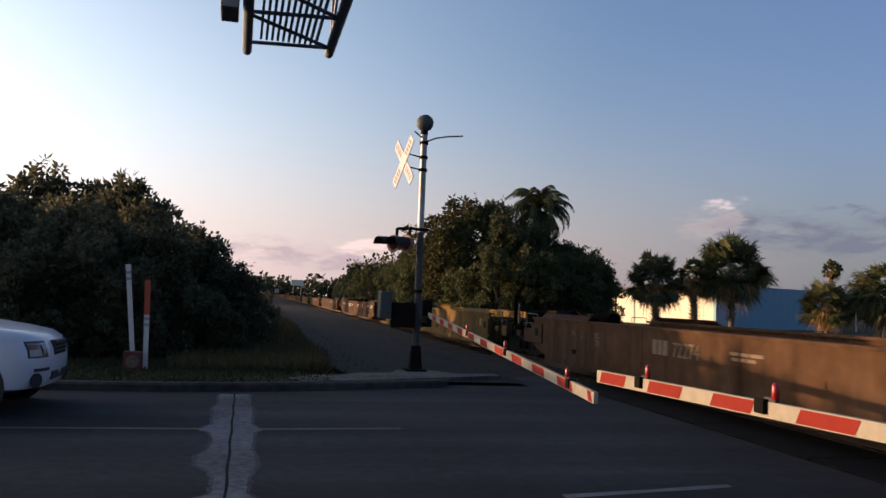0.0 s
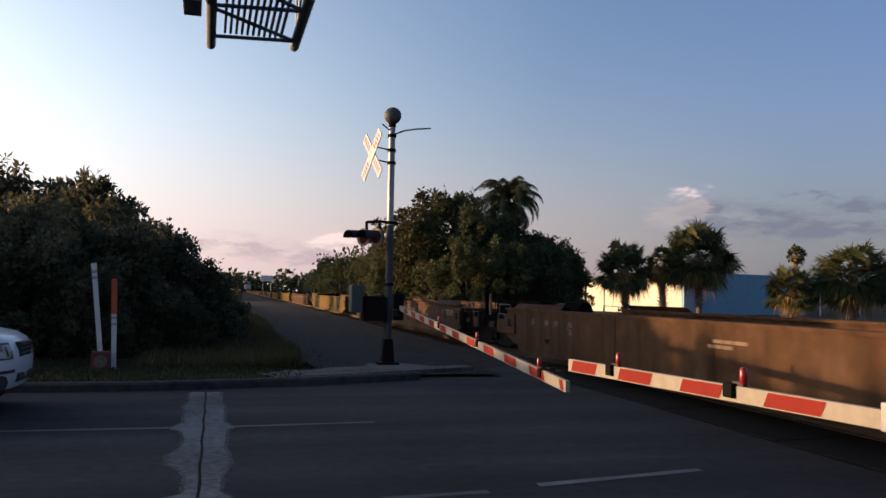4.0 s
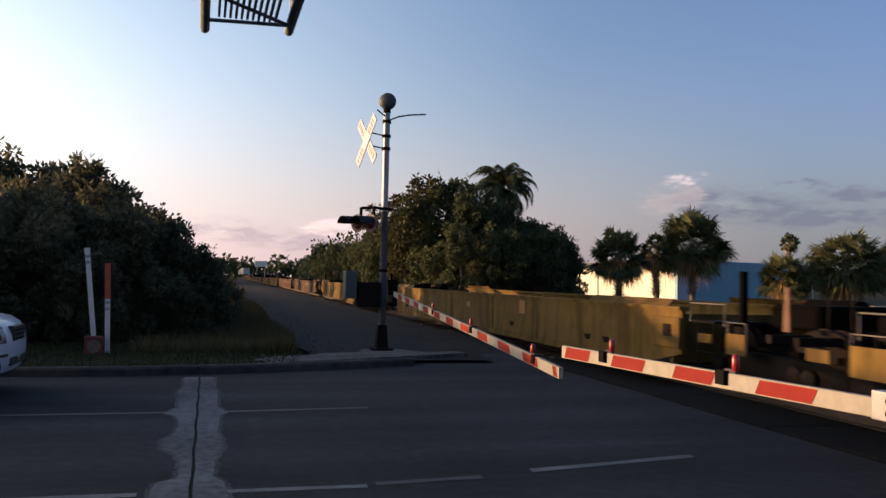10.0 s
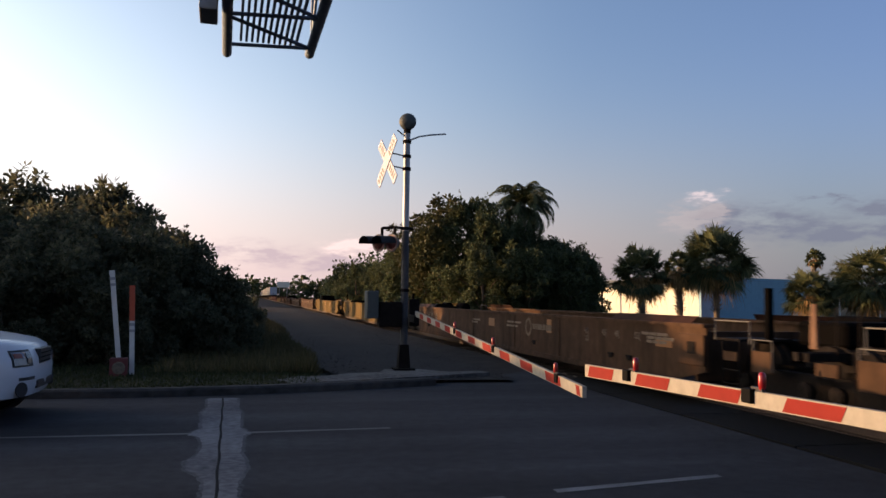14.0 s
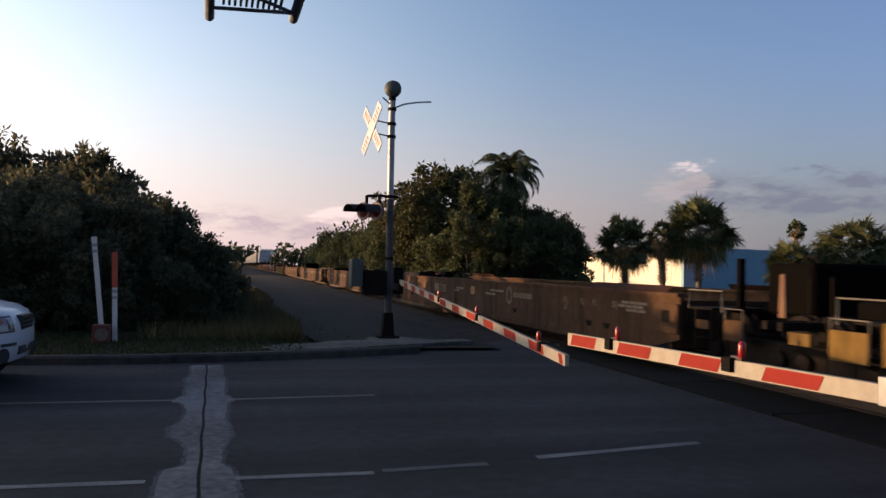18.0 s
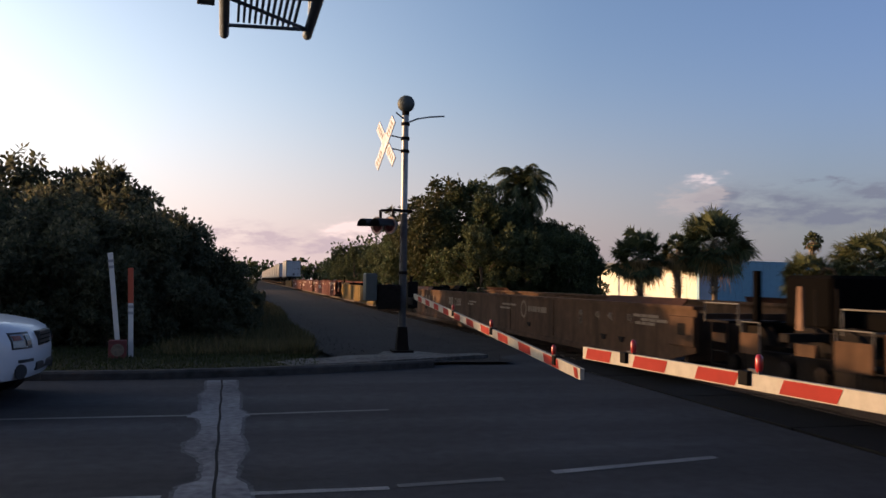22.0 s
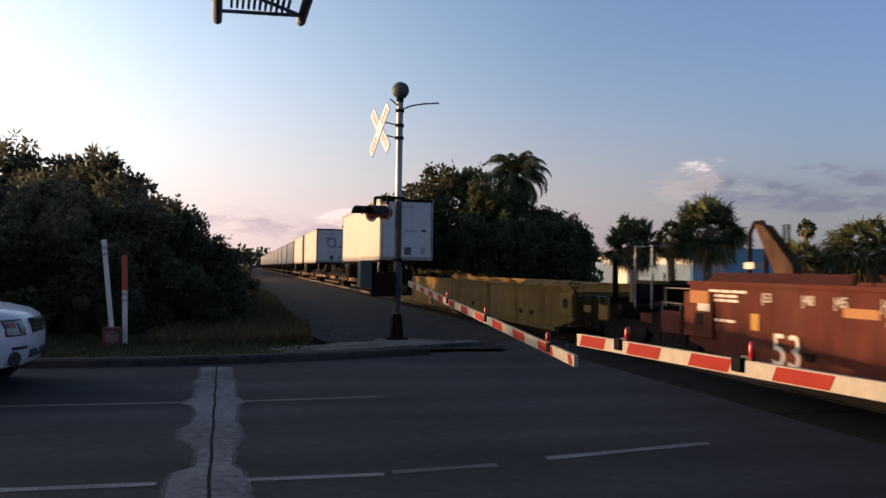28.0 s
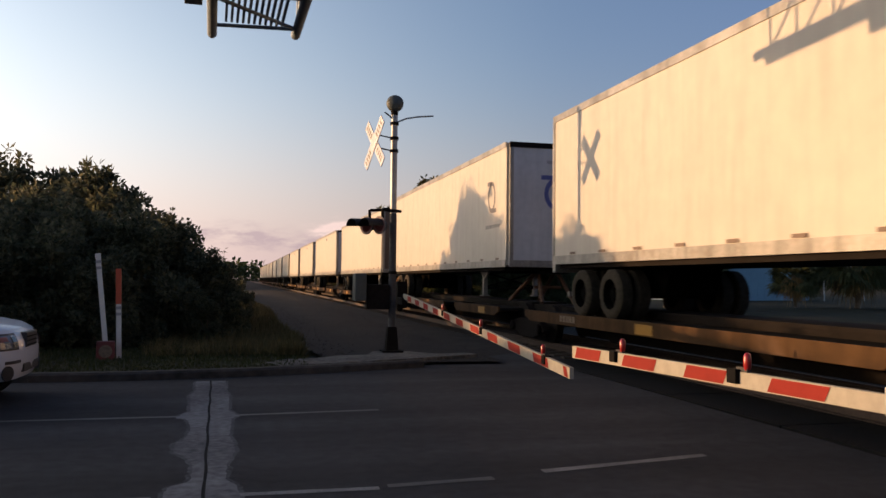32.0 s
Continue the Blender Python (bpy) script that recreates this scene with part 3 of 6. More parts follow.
    y = 14.4 + rng.uniform(0, 1, n) ** 1.7 * 38
    x = rng.uniform(0.5, 4.7, n) - (y - 12) * 0.0113
    r = rng.uniform(0.008, 0.026, n) * rng.uniform(0.6, 1.3, n)
    corners = np.array(((1, 0, 0), (0, 1, 0), (-1, 0, 0), (0, -1, 0), (0, 0, 0.8)), float)
    turn = rng.uniform(0, 6.28, n)
    verts, faces = [], []
    for i in range(n):
        c, sn = math.cos(turn[i]), math.sin(turn[i])
        jit = corners * rng.uniform(0.6, 1.3, (5, 1)) * r[i]
        b0 = len(verts)
        verts += [(x[i] + p[0] * c - p[1] * sn, y[i] + p[0] * sn + p[1] * c, 0.048 + p[2]) for p in jit]
        faces += [(b0, b0 + 1, b0 + 4), (b0 + 1, b0 + 2, b0 + 4), (b0 + 2, b0 + 3, b0 + 4), (b0 + 3, b0, b0 + 4)]
    me = bpy.data.meshes.new("loose_stones")
    me.from_pydata(verts, [], faces)
    me.materials.append(M["stone"])
    tagged(part("loose_stones", me, None), "loose crushed stones strewn over the gravel lane", "gravel", "", "stuff")

    # the track
    track = thing("track_bed", "ballasted railway track with steel rails", "railway", "", "structure", track_pose(0))
    for a, b in ((14.6, 900), (-300, -6.8)):
        bm = B()
        prism(bm, [(-3.0, -0.06), (-1.75, 0.0), (1.75, 0.0), (3.0, -0.06)], "y", a, b)
        part("ballast", bm, M["ballast"], track, "grey crushed stone ballast")
    bm = B()
    for i in range(190):
        y = 15.0 + i * 0.56
        box(bm, -1.3, 1.3, y, y + 0.23, -0.1, 0.03)
    tagged(part("sleepers", bm, M["tie"], track, "dark creosoted wooden sleepers"), kind="stuff")
    for x in (-0.7525, 0.7525):
        bm = B()
        prism(bm, [(x - 0.07, 0.0), (x + 0.07, 0.0), (x + 0.07, 0.015), (x + 0.012, 0.03), (x + 0.012, 0.12), (x + 0.036, 0.13), (x + 0.036, 0.165), (x - 0.036, 0.165), (x - 0.036, 0.13), (x - 0.012, 0.12), (x - 0.012, 0.03), (x - 0.07, 0.015)], "y", -300, 900)
        part("rail", bm, M["rail"], track, "brown steel rail with a worn top")
    # crossing panels, their near-black standing partly for the train's shade
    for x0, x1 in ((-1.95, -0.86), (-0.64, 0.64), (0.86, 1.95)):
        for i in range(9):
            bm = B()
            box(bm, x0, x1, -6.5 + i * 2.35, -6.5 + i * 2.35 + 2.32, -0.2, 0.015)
            part("crossing_panel", bm, M["panel"], track, "dark crossing panel, shade under the train put into its colour")


build_ground()


# ---- the crossing's gates, signal and cantilever ----
def gate_arm(parent, length, base_h, tip_h, lamps, stripes, w0=0.10, w1=0.092):
    """An arm along +y from the parent's place, with slanting red and white sheeting, lamps and brackets."""
    def mid(s):
        return base_h + (tip_h - base_h) * s / length

    bm = B()
    rows = []
    for s, w in ((0, w0), (length, w1)):
        h = mid(s)
        rows.append([bm.verts.new(p) for p in ((-0.018, s, h - w / 2), (0.018, s, h - w / 2), (0.018, s, h + w / 2), (-0.018, s, h + w / 2))])
    for j in range(4):
        bm.faces.new((rows[0][j], rows[0][(j + 1) % 4], rows[1][(j + 1) % 4], rows[1][j]))
    bm.faces.new(rows[0][::-1])
    bm.faces.new(rows[1])
    arm = part("arm", bm, M["white_sheet"], parent, "white fibreglass arm with red slanting stripes")
    for s, e in stripes:
        for x in (-0.021, 0.021):
            bm = B()
            quad = []
            for q, top in ((s, -1), (s - 0.04, 1), (e - 0.04, 1), (e, -1)):
                q = min(q, length - 0.002)
                w = w0 + (w1 - w0) * q / length - 0.012
                quad.append(bm.verts.new((x, q, mid(q) + top * w / 2)))
            bm.faces.new(quad)
            part("red_stripe", bm, M["red_sheet"], arm)
    for s in lamps:
        bm = B()
        box(bm, -0.045, 0.035, s - 0.042, s + 0.042, mid(s) - 0.022, mid(s) + 0.056)
        soft(bm, 0.008)
        holder = part("lamp_bracket", bm, M["rubber"], arm, "black lamp bracket")
        bm = B()
        z = mid(s) + 0.055
        lathe(bm, [(0, 0.014), (0.012, 0.019), (0.03, 0.0215), (0.072, 0.0215), (0.086, 0.017), (0.094, 0.008), (0.095, 0.0)], (0, s - 0.085, z), (0, 0, 1), 16)
        part("arm_lamp", bm, M["red_lens"], holder, "red plastic gate lamp", True)
        bm = B()
        box(bm, -0.012, 0.012, s - 0.1, s + 0.0, z - 0.02, z + 0.012)
        part("lamp_arm", bm, M["black"], holder)
    return arm


def build_crossing():
    near = thing("crossing_gate", "lowered red and white crossing gate arm with red lamps", "crossing gate", "crossing gates", m=pose(2.59, 0.6, 0.0, 0, 0, 0.1))
    gate_arm(near, 5.56, 1.060, 0.94, [4.78, 3.31, 1.8], [(5.50, 5.05), (4.67, 4.21), (3.84, 3.42), (3.03, 2.61)], 0.070, 0.097)
    bm = B()
    box(bm, -0.03, 0.03, -0.5, 2.24, 0.965, 1.085)
    soft(bm, 0.006)
    butt = part("butt_plate", bm, M["galv"], near, "galvanised steel arm adapter")
    for y in (2.14, 1.96, 0.4):
        for z in (1.0, 1.05):
            bm = B()
            lathe(bm, [(0, 0.016), (0.012, 0.014), (0.013, 0)], (-0.03, y, z), (-1, 0, 0), 8)
            part("bolt", bm, M["dark_steel"], butt)
    bm = B()
    box(bm, 0.02, 0.5, -0.95, -0.45, 0.75, 1.4)
    soft(bm, 0.03)
    part("gate_mechanism", bm, M["galv"], near, "grey gate mechanism case")
    bm = B()
    tube(bm, [(0.65, -0.7, 0), (0.65, -0.7, 4.6)], 0.065, 14)
    part("pole", bm, M["galv"], near, smooth=True)

    far = thing("crossing_signal", "silver crossing signal mast with crossed signs, lights and a lowered gate", "crossing signal", m=pose(2.74, 15.65, 0.1))
    bm = B()
    tube(bm, [(0, 0, 0.0), (0, 0, 4.72)], 0.064, 18)
    part("pole", bm, M["galv"], far, smooth=True)
    # a darker skin round the lower mast stands for the hedge's shade
    bm = B()
    lathe(bm, [(0.0, 0.074), (2.55, 0.070), (2.6, 0.068), (2.62, 0.06)], (0, 0, 0.1), (0, 0, 1), 18)
    part("shaded_pole", bm, M["shaded_steel"], far, "lower part of the mast, hedge shade put into its grey", True)
    bm = B()
    box(bm, -0.2, 0.2, -0.2, 0.2, -0.12, 0.05)
    box(bm, -0.12, 0.12, -0.12, 0.12, 0.05, 0.5, (0.035, 0.035))
    part("base_casting", bm, M["dark_steel"], far, "dark cast base")
    # bell on top
    bm = B()
    lathe(bm, [(-0.17, 0.03), (-0.15, 0.07), (-0.06, 0.075), (0, 0.06), (0.06, 0.055)], (0, 0, 4.80), (0, 0, 1), 16)
    bell = part("bell", bm, M["dark_steel"], far, "weathered bell on the mast top", True)
    bm = B()
    lathe(bm, [(-0.10, 0.05), (-0.09, 0.13), (-0.05, 0.165), (0.0, 0.17), (0.04, 0.15), (0.075, 0.09), (0.09, 0.0)], (0.0, -0.03, 4.88), (-0.25, -1, 0.05), 24)
    part("gong", bm, M["box_grey"], bell, "dull metal gong", True)
    # the thin arm and clamp
    bm = B()
    tube(bm, [(0.03, -0.05, 4.5), (0.22, -0.09, 4.58), (0.45, -0.14, 4.62), (0.74, -0.2, 4.64)], 0.016, 8)
    part("service_arm", bm, M["galv"], far, smooth=True)
    bm = B()
    tube(bm, [(-0.02, -0.03, 4.56), (-0.2, -0.02, 4.70)], 0.014, 8)
    part("service_arm", bm, M["dark_steel"], far)
    for z in (4.48, 4.19, 3.94, 2.76, 1.55):
        bm = B()
        lathe(bm, [(-0.03, 0.085), (0.03, 0.085)], (0, 0, z), (0, 0, 1), 14)
        part("clamp", bm, M["dark_steel"], far)
    # crossed boards, facing the traffic
    cross = pose(-0.44, -0.33, 4.02, 0, 0, 104)
    for tilt in (45, -45):
        bm = B()
        box(bm, -0.575, 0.575, -0.008, 0.008, -0.11, 0.11)
        board = part("crossbuck_board", bm, M["sign_white"], far, "white crossbuck board with worn black lettering bars")
        board.matrix_local = cross @ pose(0, 0.009 if tilt > 0 else -0.009, 0, 0, tilt, 0)
        for i, x in enumerate((-0.5, -0.41, -0.32, -0.23, 0.20, 0.29, 0.38, 0.47)):
            b = B()
            box(b, x, x + 0.05, 0.009, 0.0105, -0.06, 0.06)
            part("letter_bar", b, M["sign_ink"], board)
            b = B()
            box(b, x, x + 0.05, -0.0105, -0.009, -0.06, 0.06)
            part("letter_bar", b, M["sign_ink"], board)
    for z in (4.19, 3.94):
        bm = B()
        tube(bm, [(-0.03, -0.02, z), (-0.42, -0.31, z + 0.01)], 0.014, 8)
        part("sign_bracket", bm, M["dark_steel"], far)
    # the two flashing lights on a crossarm
    bm = B()
    tube(bm, [(-0.45, 0.02, 2.76), (-0.2, -0.08, 2.77), (0.16, 0.04, 2.76)], 0.03, 10)
    part("crossarm", bm, M["dark_steel"], far)
    for px, py in ((-0.52, 0.0), (-0.30, -0.20)):
        face = Vector((-0.80, -0.60, -0.04)).normalized()
        c = Vector((px, py, 2.46))
        bm = B()
        lathe(bm, [(0, 0.175), (0.012, 0.175), (0.0125, 0)], c, face, 28)
        lamp = part("light_background", bm, M["dull_rim"], far, "round white-rimmed background of a flashing light", True)
        bm = B()
        lathe(bm, [(0.0126, 0.155), (0.016, 0.155), (0.0165, 0)], c, face, 28)
        part("background_face", bm, M["pale_red"], lamp)
        bm = B()
        lathe(bm, [(-0.14, 0.06), (-0.12, 0.10), (0.0, 0.12)], c, face, 20)
        part("light_housing", bm, M["black"], lamp, smooth=True)
        bm = B()
        lathe(bm, [(0.0165, 0.125), (0.03, 0.11), (0.045, 0.07), (0.055, 0)], c, face, 20)
        part("red_lens", bm, M["unlit_lens"], lamp, "red glass lens", True)
        bm = B()
        up = Vector((0, 0, 1))
        side = face.cross(up).normalized()
        rim = []
        for s in (0.015, 0.42):
            rim.append([bm.verts.new(c + face * s + 0.132 * (math.cos(a) * side + math.sin(a) * up)) for a in (radians(-5 + 190 * j / 14) for j in range(15))])
        for j in range(14):
            bm.faces.new((rim[0][j], rim[0][j + 1], rim[1][j + 1], rim[1][j]))
        bmesh.ops.solidify(bm, geom=bm.faces[:], thickness=0.006)
        part("hood", bm, M["black"], lamp, "long black lamp hood")
        bm = B()
        tube(bm, [c - face * 0.08 + Vector((0, 0, 0.05)), c - face * 0.08 + Vector((0, 0, 0.31))], 0.03, 8)
        part("light_stem", bm, M["dark_steel"], lamp)
    # gate mechanism, counterweights and the lowered arm
    bm = B()
    box(bm, -0.75, -0.53, -0.2, 0.25, 1.0, 1.53)
    soft(bm, 0.03)
    part("gate_mechanism", bm, M["box_grey"], far, "grey-green gate mechanism case")
    bm = B()
    box(bm, -0.51, -0.07, -0.15, 0.15, 0.84, 1.32)
    soft(bm, 0.02)
    part("mechanism_bracket", bm, M["dark_steel"], far)
    bm = B()
    box(bm, 0.14, 0.20, -0.35, 0.75, 0.93, 1.07)
    soft(bm, 0.01)
    part("counterweight_bar", bm, M["dark_steel"], far)
    bm = B()
    box(bm, 0.16, 0.36, 0.3, 0.75, 0.85, 1.38)
    soft(bm, 0.02)
    part("counterweight", bm, M["dark_steel"], far)
    stripes = [(9.17, 9.08)] + [(9.17 - 0.49 - 0.85 * i, 9.17 - 0.92 - 0.85 * i) for i in range(10)]
    arm = gate_arm(far, 9.2, 1.2, 0.76, [8.55, 6.22, 3.9], stripes)
    arm.matrix_local = pose(0.19, -0.25, -0.1, 0, 0, 177.8)

    # cantilever truss overhead
    c = thing("signal_cantilever", "grey steel cantilever truss with a grated walkway over the road", "cantilever", m=pose(0.0, 11.15, 4.83, -1.6, 0, 2.4))
    for x, r in ((-0.535, 0.065), (0.56, 0.065)):
        bm = B()
        y_end = 0.2 if x < 0 else -0.05
        tube(bm, [(x, y_end, 0), (x, -13.5, 0)], r, 14)
        lathe(bm, [(0, r), (0.03, r * 0.9), (0.05, r * 0.5), (0.055, 0)], (x, y_end, 0), (0, 1, 0), 14)
        part("bottom_chord", bm, M["truss"], c, smooth=True)
        bm = B()
        tube(bm, [(x, -0.3, 1.15), (x, -13.5, 1.15)], 0.045, 12)
        part("top_chord", bm, M["truss"], c, smooth=True)
        for i in range(12):
            y = -0.35 - i * 1.1
            bm = B()
            tube(bm, [(x, y, 0), (x, y, 1.15)], 0.022, 8)
            tube(bm, [(x, y, 0), (x, y - 1.1, 1.15)], 0.022, 8)
            part("web_bar", bm, M["truss"], c)
    for i in range(12):
        y = -0.32 - i * 1.12
        bm = B()
        tube(bm, [(-0.56, y + 0.12, -0.01), (0.56, y, -0.01)], 0.026, 8)
        part("cross_strut", bm, M["truss"], c)
        bm = B()
        tube(bm, [(0.56, y - 0.03, -0.03), (-0.56, y - 1.0, -0.03)], 0.024, 8)
        part("diagonal_strut", bm, M["truss"], c)
    for i in range(11):
        x = -0.36 + i * 0.072
        bm = B()
        box(bm, x - 0.016, x + 0.016, -13.4, -0.24, 0.03, 0.09)
        part("walkway_slat", bm, M["truss"], c)
    bm = B()
    box(bm, -0.84, -0.64, -1.9, -1.4, -0.2, 0.35)
    soft(bm, 0.02)
    part("junction_box", bm, M["galv"], c, "pale grey junction box")
    bm = B()
    tube(bm, [(-0.98, -2.1, -0.1), (-0.98, -2.1, 0.5)], 0.03, 8)
    tube(bm, [(-0.56, -2.1, 0.3), (-1.1, -2.1, 0.3)], 0.03, 8)
    part("lamp_bracket", bm, M["dark_steel"], c)
    bm = B()
    tube(bm, [(0, -13.3, -5.2), (0, -13.3, 1.4)], 0.16, 20)
    part("mast", bm, M["galv"], c, smooth=True)

    # marker posts in the verge
    def marker(name, label, x, y, h, lean_x, lean_y, top, top_h):
        p = thing(name, label, "marker post", "marker posts", m=pose(x, y, 0.05, lean_y, lean_x, 0))
        bm = B()
        prism(bm, [(-0.042, -0.012), (0.042, -0.012), (0.042, 0.012), (0.03, 0.02), (-0.03, 0.02), (-0.042, 0.012)], "z", -0.15, h)
        part("stake", bm, M["white_post"], p)
        bm = B()
        prism(bm, [(-0.046, -0.016), (0.046, -0.016), (0.046, 0.016), (0.034, 0.024), (-0.034, 0.024), (-0.046, 0.016)], "z", h - top_h, h + 0.004)
        part("top_cover", bm, top, p)
        for z in (h - top_h - 0.09, h - top_h - 0.2):
            bm = B()
            box(bm, -0.046, 0.046, -0.0165, 0.0245, z, z + 0.05)
            part("band", bm, M["grey_bar"], p)
        return p

    marker("marker_post", "leaning white plastic marker post with a banded top", -2.42, 15.5, 1.88, -6.0, 0, M["white_post"], 0.08)
    marker("marker_post", "white marker post with an orange upper half", -2.18, 15.25, 1.6, -1.6, 0, M["orange_post"], 0.62)
    disc = thing("reflector_box", "small worn red box with a pale round mark at the posts", "box", m=pose(-2.38, 15.1, 0.05, 0, 0, 8))
    bm = B()
    box(bm, -0.15, 0.15, -0.1, 0.1, 0, 0.34)
    soft(bm, 0.02)
    body = part("body", bm, M["red_dim"], disc)
    bm = B()
    lathe(bm, [(0, 0.11), (0.008, 0.10), (0.009, 0)], (0, -0.1, 0.17), (0, -1, 0), 18)
    lathe(bm, [(0, 0.05), (0.012, 0.05), (0.0121, 0)], (0, -0.1, 0.17), (0, -1, 0), 12)
    part("round_mark", bm, M["letter_dim"], body)


build_crossing()


# ---- the train ----
SPEED = 18.0
MOVING = []                                       # thing, metres along the track at 0 s, height


def bogie(parent, y, wheel_r=0.42):
    """A two-axle truck under a car, at y."""
    for sx in (-1.0, 1.0):
        bm = B()
        prism(bm, [(y - 1.15, 0.45), (y - 0.85, 0.62), (y - 0.35, 0.66), (y + 0.35, 0.66), (y + 0.85, 0.62), (y + 1.15, 0.45), (y + 0.85, 0.35), (y + 0.4, 0.25), (y - 0.4, 0.25), (y - 0.85, 0.35)], "x", sx - 0.07, sx + 0.07)
        frame_ob = part("truck_frame", bm, M["dark_steel"], parent)
        for dy in (-0.87, 0.87):
            bm = B()
            lathe(bm, [(0, 0.10), (0.06, 0.12), (0.09, 0.08), (0.10, 0)], (sx + math.copysign(0.07, sx), y + dy, 0.46), (sx, 0, 0), 12)
            part("bearing_cap", bm, M["dark_steel"], frame_ob)
    for dy in (-0.87, 0.87):
        bm = B()
        for sx in (-1, 1):
            lathe(bm, [(0, wheel_r + 0.025), (0.03, wheel_r + 0.02), (0.035, wheel_r), (0.13, wheel_r - 0.008), (0.135, wheel_r - 0.08), (0.14, 0)], (sx * 0.69, y + dy, 0.165 + wheel_r), (sx, 0, 0), 24)
        tube(bm, [(-0.7, y + dy, 0.165 + wheel_r), (0.7, y + dy, 0.165 + wheel_r)], 0.075, 10)
        part("wheelset", bm, M["dark_steel"], parent, "steel wheels on an axle", True)


def coupler(parent, y, way):
    bm = B()
    box(bm, -0.11, 0.11, min(y, y + way * 0.75), max(y, y + way * 0.75), 0.78, 0.98)
    box(bm, -0.19, 0.19, min(y + way * 0.6, y + way * 0.9), max(y + way * 0.6, y + way * 0.9), 0.72, 1.04)
    soft(bm, 0.025, 1)
    part("coupler", bm, M["dark_steel"], parent, "rusty knuckle coupler")


def end_platform(parent, y, way, paint, stack):
    """Platform, steps, rails and brake gear over the truck at an end. way: +1 points out of the car."""
    lead = way < 0

    def at(a):
        return y + way * a

    def span(a, b):
        return min(at(a), at(b)), max(at(a), at(b))

    def solid(name, x0, x1, a, b, z0, z1, m, label="", round_by=0.0, under=parent):
        bm = B()
        box(bm, x0, x1, *span(a, b), z0, z1)
        if round_by:
            soft(bm, round_by, 1)
        return part(name, bm, m, under, label)

    # black gear; its colour also carries the shade of the gap between cars
    solid("draft_sill", -0.45, 0.45, 0.0, 1.9, 0.72, 1.0, M["shade_black"])
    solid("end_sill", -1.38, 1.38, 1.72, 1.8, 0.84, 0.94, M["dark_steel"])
    solid("equipment_tray", -0.9, 0.9, 0.75, 1.7, 0.45, 0.72, M["shade_black"], "black box of brake gear under the platform")
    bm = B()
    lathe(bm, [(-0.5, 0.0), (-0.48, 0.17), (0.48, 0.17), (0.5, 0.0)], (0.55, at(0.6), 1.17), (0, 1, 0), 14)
    part("air_reservoir", bm, M["shade_black"], parent, "black air reservoir", True)
    for sx in (-1.36, 1.36):
        o = math.copysign(0.02, sx)
        x0, x1 = sorted((sx * 0.42, sx))
        solid("step_platform", x0, x1, 0.1, 0.62, 1.0, 1.03, M["dark_steel"], "grated steel step platform")
        # two painted foot plates under a pale top bar, as far apart as a stride
        if lead:
            plates = ((0.28, 0.58, 0.74, 0.86), (0.92, 1.30, 0.64, 0.90))
        else:
            plates = ((0.40, 0.95, 0.60, 0.92), (1.25, 1.6, 0.70, 0.84))
        for a, b, z0, z1 in plates:
            solid("foot_plate", min(sx - o, sx + o), max(sx - o, sx + o), a, b, z0, z1, paint, "painted foot plate")
        a, b = (plates[1] if lead else plates[0])[:2]
        bm = B()
        tube(bm, [(sx, at(a), 0.66), (sx, at(a), 1.04), (sx, at(b), 1.04), (sx, at(b), 0.66)], 0.010, 6)
        part("step_frame", bm, M["pale_rail"], parent, "pale bar over a step")
        bm = B()
        tube(bm, [(sx, at(0.06), 1.0), (sx, at(0.06), 1.26), (sx, at(0.85), 1.26), (sx, at(0.85), 0.98)], 0.011, 6)
        part("grab_rail", bm, M["pale_rail"], parent, "pale grab rail")
        bm = B()
        for yy in (0.24, 0.62):
            tube(bm, [(sx, at(yy), 0.4), (sx, at(yy), 1.02)], 0.011, 6)
        for z in (0.44, 0.62):
            tube(bm, [(sx, at(0.24), z), (sx, at(0.62), z)], 0.010, 6)
        part("ladder", bm, M["dark_steel"], parent)
        bm = B()
        tube(bm, [(sx, at(1.0), 1.0), (sx, at(1.0), 0.42)], 0.012, 6)
        part("brake_pipe", bm, M["dark_steel"], parent)
    # hoses hanging at the coupler
    bm = B()
    tube(bm, [(-0.3, at(1.75), 0.85), (-0.34, at(1.95), 0.6), (-0.3, at(2.1), 0.45), (-0.2, at(2.25), 0.5)], 0.022, 6)
    part("air_hose", bm, M["rubber"], parent)
    if lead:
        top = 1.64 if stack else 1.28
        stand = solid("brake_stand", -0.75, 0.45, 0.95, 1.82, 0.98, top, M["shade_black"], "black brake stand", 0.04)
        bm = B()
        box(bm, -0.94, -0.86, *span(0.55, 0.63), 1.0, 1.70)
        part("guide_post", bm, M["shade_black"], parent, "black upright guide post")
        bm = B()
        prism(bm, [(at(1.80), 0.98), (at(1.92), 0.98), (at(1.90), 1.5), (at(1.83), 1.5)], "x", -1.22, -1.19)
        part("marker_rod", bm, M["hitch"], parent, "thin rusty upright")
        if stack:
            bm = B()
            tube(bm, [(-0.4, at(1.5), top), (-0.4, at(1.42), top + 0.08), (-0.4, at(1.3), top + 0.10), (-0.4, at(1.2), top)], 0.02, 6)
            part("air_hose", bm, M["rubber"], stand)
    else:
        solid("brake_housing", -0.55, 0.6, 0.7, 1.5, 0.98, 1.2, M["shade_black"], "black brake housing", 0.03)
        for yy, z in ((1.35, 1.66), (1.0, 1.68)):
            bm = B()
            tube(bm, [(-1.3, at(yy), 0.95), (-1.3, at(yy), z if stack else z - 0.2)], 0.012, 6)
            part("marker_rod", bm, M["dark_steel"], parent, "thin dark upright")


